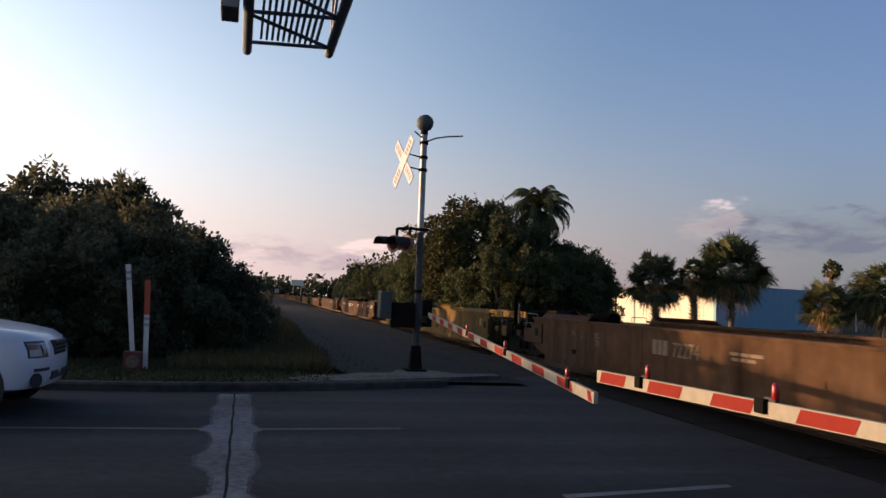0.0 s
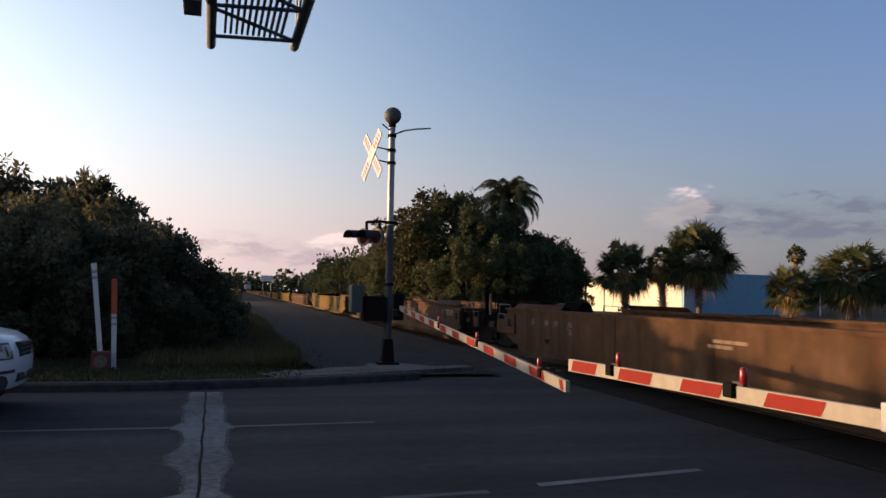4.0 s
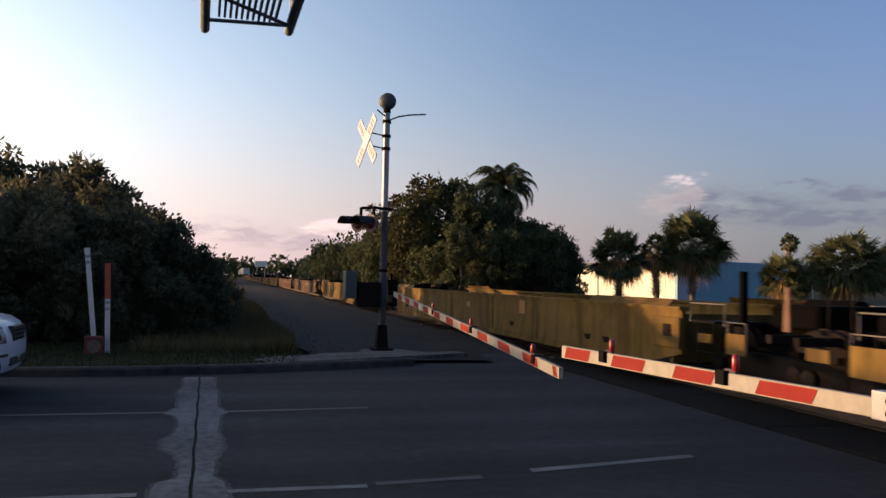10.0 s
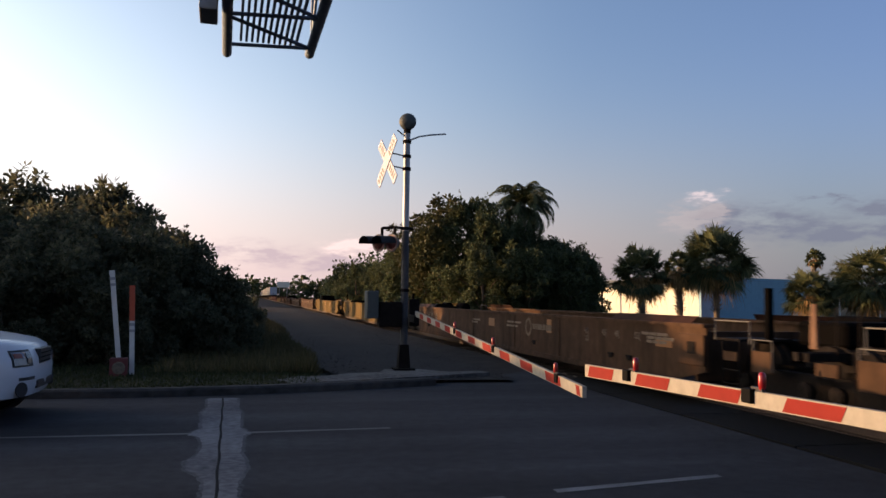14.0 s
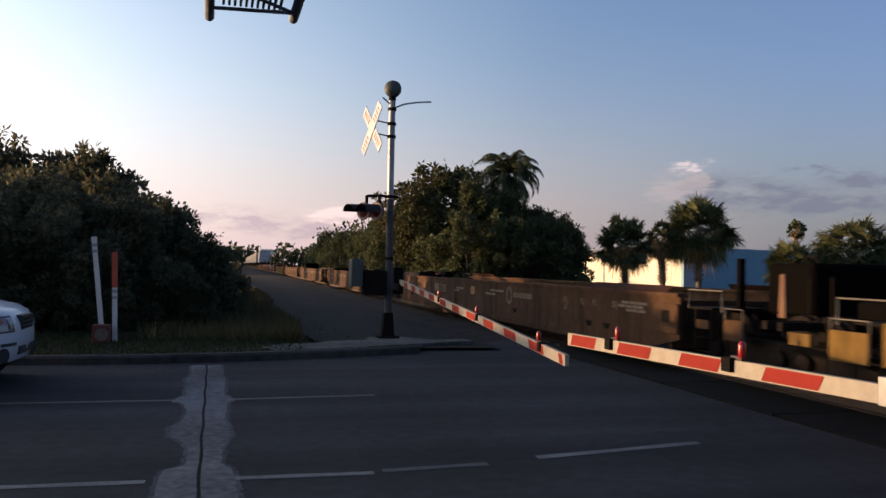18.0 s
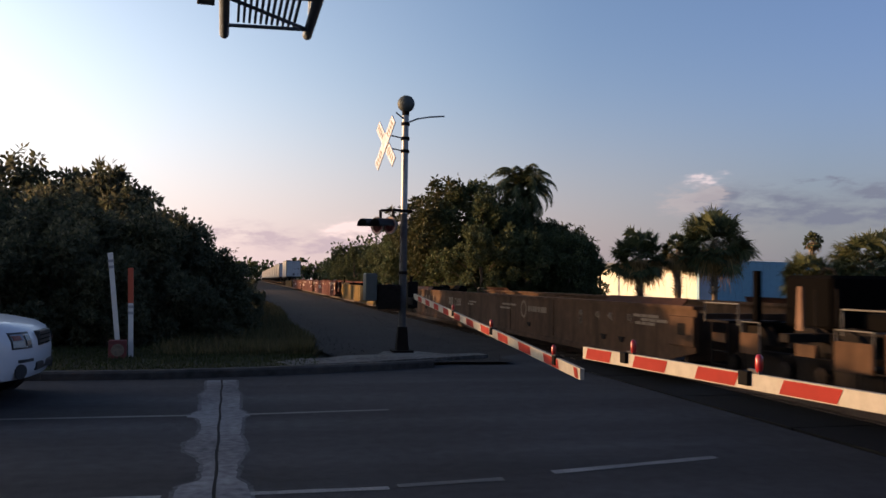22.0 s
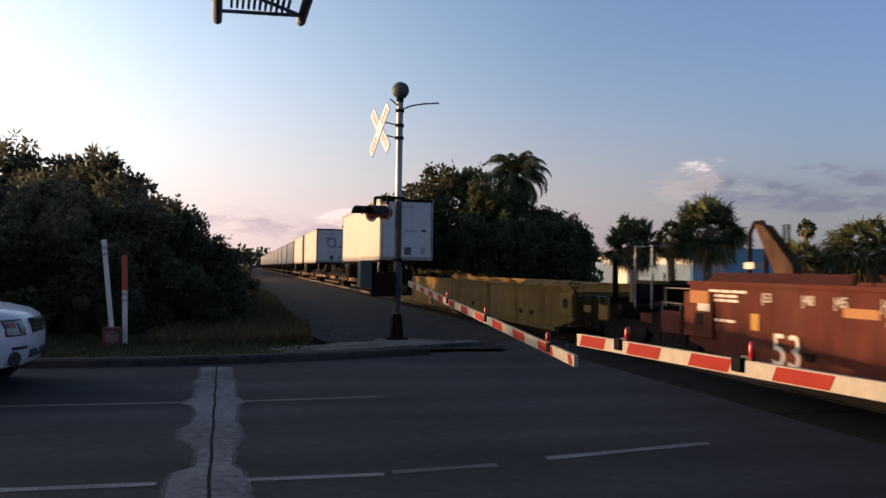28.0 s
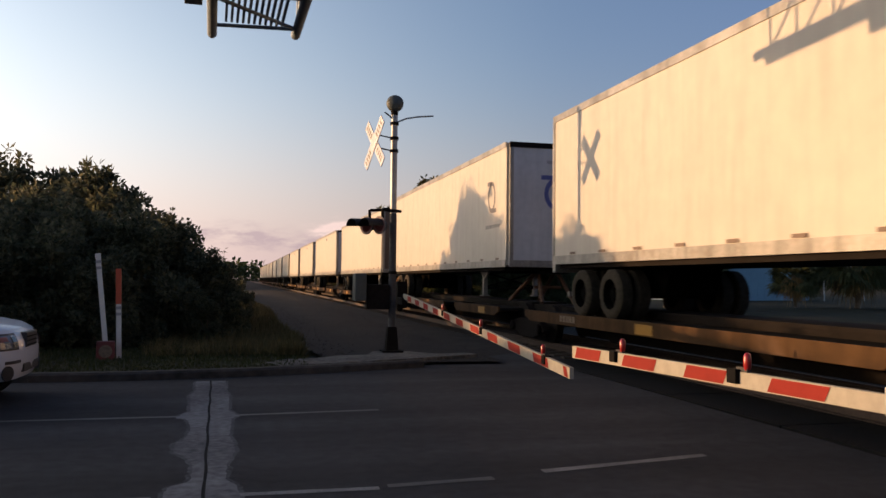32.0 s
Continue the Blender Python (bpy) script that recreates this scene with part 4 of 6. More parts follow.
def well_car_parts(car, length, paint, plate_paint, top=1.33, end_top=1.45):
    """Parts of a well car whose body runs from y 0 (its leading end) to length; the well hangs between the end platforms."""
    half = 1.46
    run = 3.1
    for sx in (-1, 1):
        # side wall, its lower edge cut up at the ends
        outline = [(0.0, 0.55), (0.9, 0.36), (length - 0.9, 0.36), (length, 0.55), (length, top), (0.0, top)]
        bm = B()
        x0, x1 = sorted((sx * half, sx * (half - 0.05)))
        prism(bm, outline, "x", x0, x1)
        wall = part("side_wall", bm, paint, car, "tall painted steel side wall")
        bm = B()
        x0, x1 = sorted((sx * (half + 0.045), sx * (half - 0.14)))
        box(bm, x0, x1, 0.0, length, top, top + 0.05)
        part("top_chord", bm, paint, wall)
        # plates leaning inwards that guide the boxes into the well
        for a, b in ((0.42, run), (length - 0.42, length - run)):
            d = 0.10 if b > a else -0.10
            bm = B()
            q = [(half - 0.02, a, top + 0.05), (half - 0.02, b, top + 0.05), (half - 0.13, b - d, end_top), (half - 0.13, a, end_top)]
            v = [bm.verts.new((sx * x, y, z)) for x, y, z in q]
            w = [bm.verts.new((sx * (x - 0.02), y, z)) for x, y, z in q]
            bm.faces.new(v)
            bm.faces.new(w[::-1])
            for j in range(4):
                bm.faces.new((v[j], w[j], w[(j + 1) % 4], v[(j + 1) % 4]))
            part("guide_plate", bm, plate_paint, wall)
        bm = B()
        x0, x1 = sorted((sx * (half + 0.03), sx * (half - 0.12)))
        box(bm, x0, x1, 0.9, length - 0.9, 0.28, 0.38)
        part("bottom_sill", bm, paint, wall)
        for y in (0.0, length - 0.62):
            bm = B()
            x0, x1 = sorted((sx * (half + 0.045), sx * (half + 0.002)))
            box(bm, x0, x1, y, y + 0.70, 0.62, top - 0.1)
            soft(bm, 0.01, 1)
            part("end_panel", bm, paint, wall, "raised end panel")
            bm = B()
            x2, x3 = sorted((sx * (half + 0.052), sx * (half + 0.046)))
            box(bm, x2, x3, y + 0.20, y + 0.42, 0.78, 0.95)
            part("dark_plate", bm, M["dark_steel"], wall, "dark square plate")
        for y in [length * f for f in (0.27, 0.41, 0.59, 0.73)]:
            bm = B()
            x0, x1 = sorted((sx * (half + 0.012), sx * (half + 0.001)))
            box(bm, x0, x1, y - 0.02, y + 0.02, 0.38, top)
            part("weld_strip", bm, paint, wall)
    bm = B()
    box(bm, -half + 0.05, half - 0.05, 0.9, length - 0.9, 0.3, 0.36)
    part("well_floor", bm, M["dark_steel"], car)
    for y in (0.35, length - 0.35):
        bm = B()
        box(bm, -half + 0.05, half - 0.05, y - 0.04, y + 0.04, 0.4, top - 0.06)
        part("bulkhead", bm, paint, car, "steel end bulkhead")


def lay(me, name, parent, y, z, x, label=""):
    """Puts flat writing on a car's or trailer's left side, reading from the track's left."""
    ob = new(name, me)
    ob.parent = parent
    ob.matrix_local = Matrix(((0, 0, -1, x), (-1, 0, 0, y), (0, 1, 0, z), (0, 0, 0, 1)))
    if label:
        ob["label"] = label
    return ob


_WRITING = {}


def writing(text, size, material):
    key = (text, size, material.name)
    if key not in _WRITING:
        _WRITING[key] = letters(text, size, material)
    return _WRITING[key]


def bars(widths, height, material, gap=0.05):
    """A row of plain upright bars in place of letters."""
    bm = B()
    x = 0.0
    for w in widths:
        box(bm, x, x + w, 0, height, 0.0, 0.004)
        x += w + gap
    return mesh_of("mark_bars", bm, material)


def build_well_car(kind, number, lead, seed, length=20.2):
    rng = random.Random(seed)
    paint = {"brown": M["car_brown"], "yellow": M["car_yellow"], "red": M["car_red"]}[kind]
    label = {"brown": "dirty oxide-brown steel well car, empty, with worn white lettering",
             "yellow": "faded yellow steel well car, empty, with grime streaks",
             "red": "clean oxide-red steel well car, empty, with white lettering"}[kind]
    car = thing("well_car", label, "freight car", "train cars")
    tall = kind == "red"
    plate_paint = {"brown": M["car_brown_dark"], "yellow": paint, "red": M["car_red_dark"]}[kind]
    well_car_parts(car, length, paint, plate_paint, 1.33 if tall else 1.15, 1.50 if tall else 1.30)
    for y, way in ((0.0, -1), (length, 1)):
        end_platform(car, y, way, paint, seed in (14, 17))
    bogie(car, -1.25)
    bogie(car, length + 1.25)
    for y, way in ((-1.9, -1), (length + 1.9, 1)):
        coupler(car, y, way)
    x = -1.466
    ink = {"brown": M["letter"] if number == "72304" else M["letter_dim"], "yellow": M["letter_dark"], "red": M["letter"]}[kind]
    if kind == "red":
        lay(bars((0.15, 0.14, 0.15), 0.26, ink, 0.04), "reporting_mark", car, 14.32, 0.72, x, "white plain mark")
        lay(writing(number[:5], 0.36, ink), "car_number", car, 13.65, 0.72, x, "white number")
        lay(writing(number[5:], 0.34, ink), "unit_letter", car, 11.25, 0.70, x, "white letter")
        lay(writing("53", 0.55, ink), "length_mark", car, length - 1.82, 0.42, x)
        for y, s in ((2.12, "53|"), (2.87, "48|"), (3.38, "45|"), (4.15, "40|"), (length - 1.62, "|53"), (length - 2.35, "|48"), (length - 2.86, "|45"), (length - 3.52, "|40")):
            lay(writing(s, 0.16, ink), "length_mark", car, y, 1.15, x)
        lay(writing("20", 0.16, ink), "length_mark", car, 4.12, 1.0, x)
        lay(writing("20", 0.16, ink), "length_mark", car, length - 3.58, 1.0, x)
        for y, z, w in ((1.35, 1.22, 0.75), (1.35, 1.16, 0.75), (1.35, 1.10, 0.6), (2.8, 0.75, 0.9), (2.7, 0.70, 0.75), (4.75, 1.24, 0.45), (4.75, 1.18, 0.45), (4.75, 1.12, 0.4), (length - 0.5, 1.24, 0.8), (length - 0.5, 1.18, 0.6),
                        (length - 0.5, 1.12, 0.62), (length - 0.55, 0.86, 0.5), (length - 4.0, 1.22, 0.5), (length - 4.0, 1.15, 0.5), (10.6, 1.24, 0.6), (10.75, 1.10, 0.95), (length - 0.2, 0.72, 0.3)):
            lay(bars((w * 0.3, w * 0.25, w * 0.4), 0.034, ink, 0.03), "small_print", car, y, z, x)

        def patch(y, z, w, h, m, label, out=0.0):
            bm = B()
            box(bm, 0, w, 0, h, 0, 0.003)
            lay(mesh_of("patch", bm, M[m]), "reflector", car, y, z, x - out, label)

        patch(0.66, 1.0, 0.5, 0.24, "orange_patch", "orange reflective patch", 0.05)
        patch(0.62, 0.80, 0.42, 0.19, "letter", "white framed notice", 0.05)
        patch(3.85, 1.02, 0.5, 0.1, "orange_patch", "orange reflective patch")
        patch(8.3, 1.08, 0.42, 0.1, "orange_patch", "orange reflective patch")
        patch(13.6, 1.08, 0.46, 0.1, "orange_patch", "orange reflective patch")
        patch(length - 3.0, 1.05, 0.5, 0.1, "orange_patch", "orange reflective patch")
        patch(length - 0.1, 1.08, 0.46, 0.17, "orange_patch", "orange reflective patch", 0.05)
        patch(length - 0.3, 0.98, 0.28, 0.10, "letter", "white notice plate", 0.05)
        patch(length - 1.42, 0.80, 0.16, 0.2, "yellow_mark", "yellow notice plate")
        patch(1.3, 0.72, 0.16, 0.2, "yellow_mark", "yellow notice plate")
    else:
        if number:
            lay(bars((0.14, 0.13, 0.14), 0.23, ink, 0.04), "reporting_mark", car, 14.35, 0.78, x, "worn plain mark")
            lay(writing(number, 0.32, ink), "car_number", car, 13.72, 0.78, x, "worn number")
        if kind == "brown":
            for y, z, w in ((12.0, 0.92, 0.7), (12.0, 0.85, 0.5), (1.7, 0.98, 0.8), (1.7, 0.92, 0.8), (1.7, 0.86, 0.6), (8.8, 0.95, 1.0), (9.0, 0.86, 0.8)):
                lay(bars((w * 0.3, w * 0.25, w * 0.4), 0.045, ink, 0.03), "small_print", car, y + rng.uniform(-0.2, 0.2), z, x)
            for y, mark in ((2.12, "53|"), (2.87, "48|"), (3.38, "45|"), (4.15, "40|"), (length - 1.62, "|53"), (length - 2.35, "|48"), (length - 2.86, "|45"), (length - 3.52, "|40")):
                lay(writing(mark, 0.15, ink), "length_mark", car, y, 0.90, x)
            for y in (4.12, length - 3.58):
                lay(writing("20", 0.15, ink), "length_mark", car, y, 0.76, x)
            bm = B()
            ring = [(0.2 * math.cos(t), 0.2 * math.sin(t)) for t in (2 * math.pi * i / 20 for i in range(20))]
            a, b = [bm.verts.new((p[0], p[1], 0.003)) for p in ring], [bm.verts.new((p[0] * 0.72, p[1] * 0.72, 0.003)) for p in ring]
            for i in range(20):
                bm.faces.new((a[i], a[(i + 1) % 20], b[(i + 1) % 20], b[i]))
            lay(mesh_of("round_mark", bm, M["letter_faint"]), "round_mark", car, 7.3, 0.9, x, "faded round emblem")
            lay(bars((0.12, 0.1, 0.3, 0.12, 0.35), 0.12, M["letter_faint"], 0.04), "company_mark", car, 7.0, 0.86, x, "faded lettering bars")
        for y in (0.9 + rng.random(), 5.5 + rng.random(), 10.4, 15 + rng.random()):
            if rng.random() < (0.45 if kind == "yellow" else 0.18):
                bm = B()
                box(bm, 0, rng.choice((0.35, 0.5, 0.28)), 0, rng.choice((0.13, 0.2, 0.28)), 0, 0.003)
                lay(mesh_of("reflector", bm, M["orange_patch"]), "reflector", car, y, 0.82, x, "faded orange reflective patch")
    for y in (2.2, 2.9, length - 2.6, 6.8):
        bm = B()
        prism(bm, [(0, 0), (0.22, 0), (0.16, -0.09), (0.05, -0.09)], "x", -0.02, 0.0)
        o = part("lifting_lug", bm, M["dark_steel"], car)
        o.location = (-1.465, y, 0.62)
    if number.endswith("B"):
        y = length + 0.55
        bm = B()
        tube(bm, [(-0.05, y + 0.12, 1.0), (-0.05, y + 0.12, 2.1), (-0.05, y, 2.26), (-0.05, y - 0.2, 2.26), (-0.05, y - 0.28, 2.1), (-0.05, y - 0.28, 1.0)], 0.035, 8)
        stand = part("brake_frame", bm, M["dark_steel"], car, "tall bent steel brake frame")
        bm = B()
        prism(bm, [(y - 0.08, 2.24), (y - 0.30, 2.2), (y - 0.95, 1.62), (y - 1.0, 1.4), (y - 0.6, 1.45)], "x", -0.12, 0.05)
        part("brace_plate", bm, M["car_brown"], stand, "slanting red-brown brace plate")
        bm = B()
        box(bm, -0.15, 0.02, y - 0.12, y + 0.12, 1.56, 1.66)
        part("white_block", bm, M["letter"], stand, "white painted block")
        bm = B()
        tube(bm, [(0.0, y - 0.62, 1.4), (0.0, y - 0.62, 2.2), (0.0, y - 0.72, 2.2), (0.0, y - 0.72, 1.4)], 0.02, 6)
        part("grab_rail", bm, M["dark_steel"], stand)
    if lead > 515 and kind == "yellow":
        for y in (-1.95, -2.52):
            bm = B()
            tube(bm, [(-1.2, y, 0.9), (-1.2, y, 1.92), (-0.9, y, 1.92)], 0.011, 6)
            part("grab_rail", bm, M["truss"], car, "tall pale grab rail")
    MOVING.append((car, lead))
    return car


def build_spine(lead, seed, first, last):
    """One platform of an articulated spine car: a middle beam, side decks for the wheels and a hitch."""
    car = thing("spine_car", "yellow-brown steel spine car platform with a trailer hitch", "freight car", "train cars")
    ln = 17.6
    bm = B()
    prism(bm, [(-0.34, 0.36), (0.34, 0.36), (0.46, 0.95), (0.46, 1.0), (-0.46, 1.0), (-0.46, 0.95)], "y", 1.3, ln - 1.3)
    box(bm, -0.40, 0.40, 0.15, ln - 0.15, 0.66, 0.96)
    part("spine_beam", bm, M["dark_steel"], car, "deep middle beam")
    for sx in (-1, 1):
        for a, b in ((6.2, ln - 1.0), (0.9, 5.0)):
            bm = B()
            x0, x1 = sorted((sx * 0.5, sx * 1.42))
            box(bm, x0, x1, a, b, 0.80, 0.86)
            deck = part("deck", bm, M["dark_steel"], car, "grimy wheel deck")
            bm = B()
            x0, x1 = sorted((sx * 1.42, sx * 1.47))
            prism(bm, [(a, 0.78), (a + 0.3, 0.68), (b - 0.3, 0.68), (b, 0.78), (b, 0.90), (a, 0.90)], "x", x0, x1)
            part("deck_edge", bm, M["spine"], deck)
        for y in (2.0, 4.5, 7.5, 10.5, 13.5, 16.0):
            bm = B()
            x0, x1 = sorted((sx * 0.42, sx * 1.45))
            prism(bm, [(x0, 0.72), (x1, 0.76), (x1, 0.80), (x0, 0.80)], "y", y - 0.06, y + 0.06)
            part("outrigger", bm, M["spine"], car)
    for y in ((1.2, 2.6, 10.3, 12.0, 14.4, 15.9) if seed < 2 else (2.0, 11.0)):
        bm = B()
        box(bm, -1.476, -1.4705, y, y + 0.55, 0.70, 0.86)
        part("reflector_stripe", bm, M["yellow_mark"], car, "yellow reflective stripe")
    if seed == 0:
        lay(writing("53", 0.26, M["letter"]), "length_mark", car, 13.55, 0.69, -1.4785, "white painted length")
    if seed == 1:
        lay(bars((0.22, 0.22, 0.24), 0.13, M["letter"]), "reporting_mark", car, 9.0, 0.74, -1.4785, "white plain mark")
    if seed:
        lay(bars((0.1, 0.1, 0.1, 0.1, 0.1), 0.12, M["letter_dim"], 0.05), "car_number", car, 14.6, 0.74, -1.4785)
    # hitch: an A-frame under the trailer's nose
    bm = B()
    down = seed == 1                              # no trailer here: its hitch lies folded on the beam
    top, fore, aft = (1.12, 2.6, 2.2) if down else (1.74, 1.6, 1.4)
    for sx in (-0.42, 0.42):
        tube(bm, [(sx, 3.1, 1.0), (sx * 0.6, fore, top)], 0.055, 8)
        tube(bm, [(sx, 0.7, 1.0), (sx * 0.6, aft, top)], 0.05, 8)
    tube(bm, [(-0.35, aft, 0.5 + top * 0.5), (0.35, aft, 0.5 + top * 0.5)], 0.04, 8)
    hitch = part("hitch_stand", bm, M["hitch"], car, "folded rusty trailer hitch" if down else "rusty orange trailer hitch")
    bm = B()
    box(bm, -0.42, 0.42, aft - 0.3, aft + 0.55, top - 0.03, top + 0.04)
    part("hitch_plate", bm, M["dark_steel"], hitch)
    bogie(car, 0.0)
    if last:
        bogie(car, ln)
        coupler(car, ln + 0.6, 1)
    if first:
        coupler(car, -0.8, -1)
    MOVING.append((car, lead))
    return car


def build_trailer(lead, style):
    """A 48-foot highway van on the deck: box 14.7 m long, its nose at y 0."""
    kinds = {"plain": "white highway trailer with a scuffed side on a spine car",
             "ring": "white highway trailer with a blue ring emblem on a spine car",
             "brown": "white highway trailer with a brown nose on a spine car"}
    t = thing("semi_trailer", kinds[style], "trailer", "trailers on the train")
    ln, half, z0, z1 = 14.75, 1.3, 1.90, 4.87 if style == "ring" else 4.77
    bm = B()
    box(bm, -half, half, 0.0, ln, z0, z1)
    bmesh.ops.bevel(bm, geom=[e for e in bm.edges if abs(e.verts[0].co.y) < 1e-4 and abs(e.verts[1].co.y) < 1e-4 and abs(e.verts[0].co.z - e.verts[1].co.z) > 1], offset=0.09, segments=3, affect="EDGES")
    body = part("body", bm, M["trailer"], t)
    for sx in (-1, 1):
        x0, x1 = sorted((sx * half, sx * (half + 0.018)))
        bm = B()
        box(bm, x0, x1, 0.1, ln, z1 - 0.11, z1 + 0.02)
        part("top_rail", bm, M["trailer_rail"], body, "dull aluminium top rail")
        bm = B()
        box(bm, x0, x1, 0.1, ln, z0 - 0.04, z0 + 0.13)
        part("bottom_rail", bm, M["trailer_rail"], body, "scuffed aluminium bottom rail")
        for i in range(11):
            bm = B()
            y = 0.6 + i * 1.3
            x2, x3 = sorted((sx * (half + 0.018), sx * (half + 0.022)))
            box(bm, x2, x3, y, y + 0.26, z0 + 0.14, z0 + 0.19)
            part("side_marker", bm, M["trailer_brown"], body, "small reflective side marker")
        for i in range(1, 12):
            bm = B()
            x2, x3 = sorted((sx * half, sx * (half + 0.0015)))
            y = i * 1.22
            box(bm, x2, x3, y - 0.012, y + 0.012, z0 + 0.14, z1 - 0.12)
            part("panel_seam", bm, M["trailer"], body)
        bm = B()
        x2, x3 = sorted((sx * half, sx * (half + 0.02)))
        box(bm, x2, x3, ln - 0.07, ln + 0.01, z0, z1)
        part("rear_post", bm, M["trailer_rail"], body)
        bm = B()
        box(bm, sx * 1.2 - 0.045, sx * 1.2 + 0.045, -0.02, 0.06, z0 + 0.02, z1)
        part("nose_post", bm, M["trailer_rail"], body)
    bm = B()
    box(bm, -1.17, 1.17, -0.012, 0.004, z0 + 0.1, z1 - 0.1)
    nose = part("nose_panel", bm, M["trailer_brown"] if style == "brown" else M["trailer_front"], body)
    bm = B()
    box(bm, -1.25, 1.25, -0.03, 0.02, z1 - 0.12, z1 + 0.01)
    part("nose_rail", bm, M["dark_steel"], body)
    bm = B()
    box(bm, -1.25, 1.25, -0.03, 0.02, z0 - 0.04, z0 + 0.12)
    part("nose_rail", bm, M["trailer_rail"], body)
    for x0, x1, a, b, m in ((-0.12, 0.22, 0.22, 0.58, "emblem_grey"), (0.65, 0.9, 0.25, 0.6, "grey_bar"), (-0.1, 0.5, 1.32, 1.42, "grey_bar"), (0.7, 0.95, 1.32, 1.43, "black"), (-0.3, 0.3, 2.48, 2.56, "grey_bar")):
        bm = B()
        box(bm, x0, x1, -0.02, -0.011, z0 + a, z0 + b)
        part("nose_fitting", bm, M[m], nose)
    if style == "ring":
        for where in ("side", "front"):
            bm = B()
            ring = []
            for i in range(33):
                a = 2 * math.pi * i / 32
                ring.append([bm.verts.new((r * math.cos(a), r * 1.05 * math.sin(a), 0.004)) for r in (0.42, 0.31)])
            for p, q in zip(ring, ring[1:]):
                bm.faces.new((p[0], q[0], q[1], p[1]))
            box(bm, -0.5, 0.0, 0.34, 0.45, 0, 0.004)
            box(bm, 0.0, 0.5, -0.45, -0.34, 0, 0.004)
            me = mesh_of("emblem", bm, M["logo_blue"] if where == "front" else M["emblem_grey"])
            if where == "side":
                o = lay(me, "emblem", body, 1.25, z0 + 1.75, -half - 0.002, "faded blue ring emblem")
                o.scale = (0.72, 0.9, 1.0)
                lay(bars((0.09,) * 10, 0.09, M["trailer_rail"], 0.03), "small_lettering", body, 1.75, z0 + 0.95, -half - 0.002)
            else:
                o = new("emblem", me)
                o.parent = body
                o.matrix_local = Matrix(((1, 0, 0, 0.05), (0, 0, -1, -0.014), (0, 1, 0, z0 + 1.75), (0, 0, 0, 1)))
    else:
        lay(writing("48/102", 0.22, M["emblem_grey"]), "size_mark", body, 6.4, z1 - 0.42, -half - 0.002, "grey painted size")
        lay(bars((0.2, 0.2), 0.03, M["grey_bar"], 0.02), "size_mark", body, 3.2, z1 - 0.35, -half - 0.002)
    # underside: landing legs, crossbars, tandem wheels
    bm = B()
    box(bm, -1.2, 1.2, 0.4, ln - 0.1, z0 - 0.12, z0 - 0.04)
    part("underframe", bm, M["dark_steel"], t)
    # blocks added to fill the space under the floor with painted shade
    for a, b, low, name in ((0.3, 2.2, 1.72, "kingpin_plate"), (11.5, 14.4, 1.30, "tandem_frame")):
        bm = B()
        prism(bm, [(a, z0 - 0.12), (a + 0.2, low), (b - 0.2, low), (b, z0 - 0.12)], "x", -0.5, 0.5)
        part(name, bm, M["shade_black"], t, "black block under the floor, shade put into its colour")
    for sx in (-0.75, 0.75):
        bm = B()
        prism(bm, [(3.15, z0 - 0.12), (3.95, z0 - 0.12), (3.66, z0 - 0.3), (3.46, z0 - 0.3)], "x", sx - 0.03, sx + 0.03)
        box(bm, sx - 0.06, sx + 0.06, 3.5, 3.62, 1.12, z0 - 0.3)
        box(bm, sx - 0.12, sx + 0.12, 3.45, 3.67, 1.09, 1.12)
        part("landing_leg", bm, M["trailer_rail"], t, "dull metal landing leg")
    bm = B()
    for sx in (-1, 1):
        tube(bm, [(sx * 0.72, 3.56, z0 - 0.15), (-sx * 0.72, 3.56, 1.35)], 0.025, 6)
    tube(bm, [(-0.72, 3.56, 1.32), (0.72, 3.56, 1.32)], 0.03, 6)
    part("leg_brace", bm, M["dark_steel"], t, "crossed brace between the landing legs")
    for y in (12.25, 13.5):
        bm = B()
        tube(bm, [(-1.1, y, 1.30), (1.1, y, 1.30)], 0.07, 10)
        part("axle", bm, M["dark_steel"], t)
        for sx in (-1.13, -0.80, 0.80, 1.13):
            bm = B()
            lathe(bm, [(0.05, 0.26), (-0.13, 0.27), (-0.135, 0.33), (-0.125, 0.40), (-0.09, 0.44), (0.09, 0.44), (0.125, 0.40), (0.135, 0.33), (0.13, 0.27), (0.06, 0.26)], (sx, y, 1.30), (1, 0, 0), 28)
            wheel = part("tyre", bm, M["tyre_dust"], t, "dusty black tyre", True)
            # rim in the same black, which has the underside's shade in it
            bm = B()
            lathe(bm, [(-0.07, 0.0), (-0.07, 0.10), (0.03, 0.14), (0.02, 0.24), (-0.125, 0.272), (0.125, 0.272)], (sx, y, 1.30), (1 if sx < 0 else -1, 0, 0), 18)
            part("rim", bm, M["shade_black"], wheel, "near-black steel rim", True)
    bm = B()
    box(bm, -1.31, 1.31, ln - 0.12, ln + 0.012, z0 - 0.20, z0 + 0.02)
    part("rear_sill", bm, M["trailer_rail"], body, "dented rear sill")
    bm = B()
    y = ln - 0.35
    for sx in (-0.6, 0.6):
        box(bm, sx - 0.04, sx + 0.04, y, y + 0.08, 1.3, z0 - 0.1)
    box(bm, -1.1, 1.1, y, y + 0.08, 1.22, 1.32)
    part("rear_bumper", bm, M["trailer_rail"], t)
    MOVING.append((t, lead))
    return t


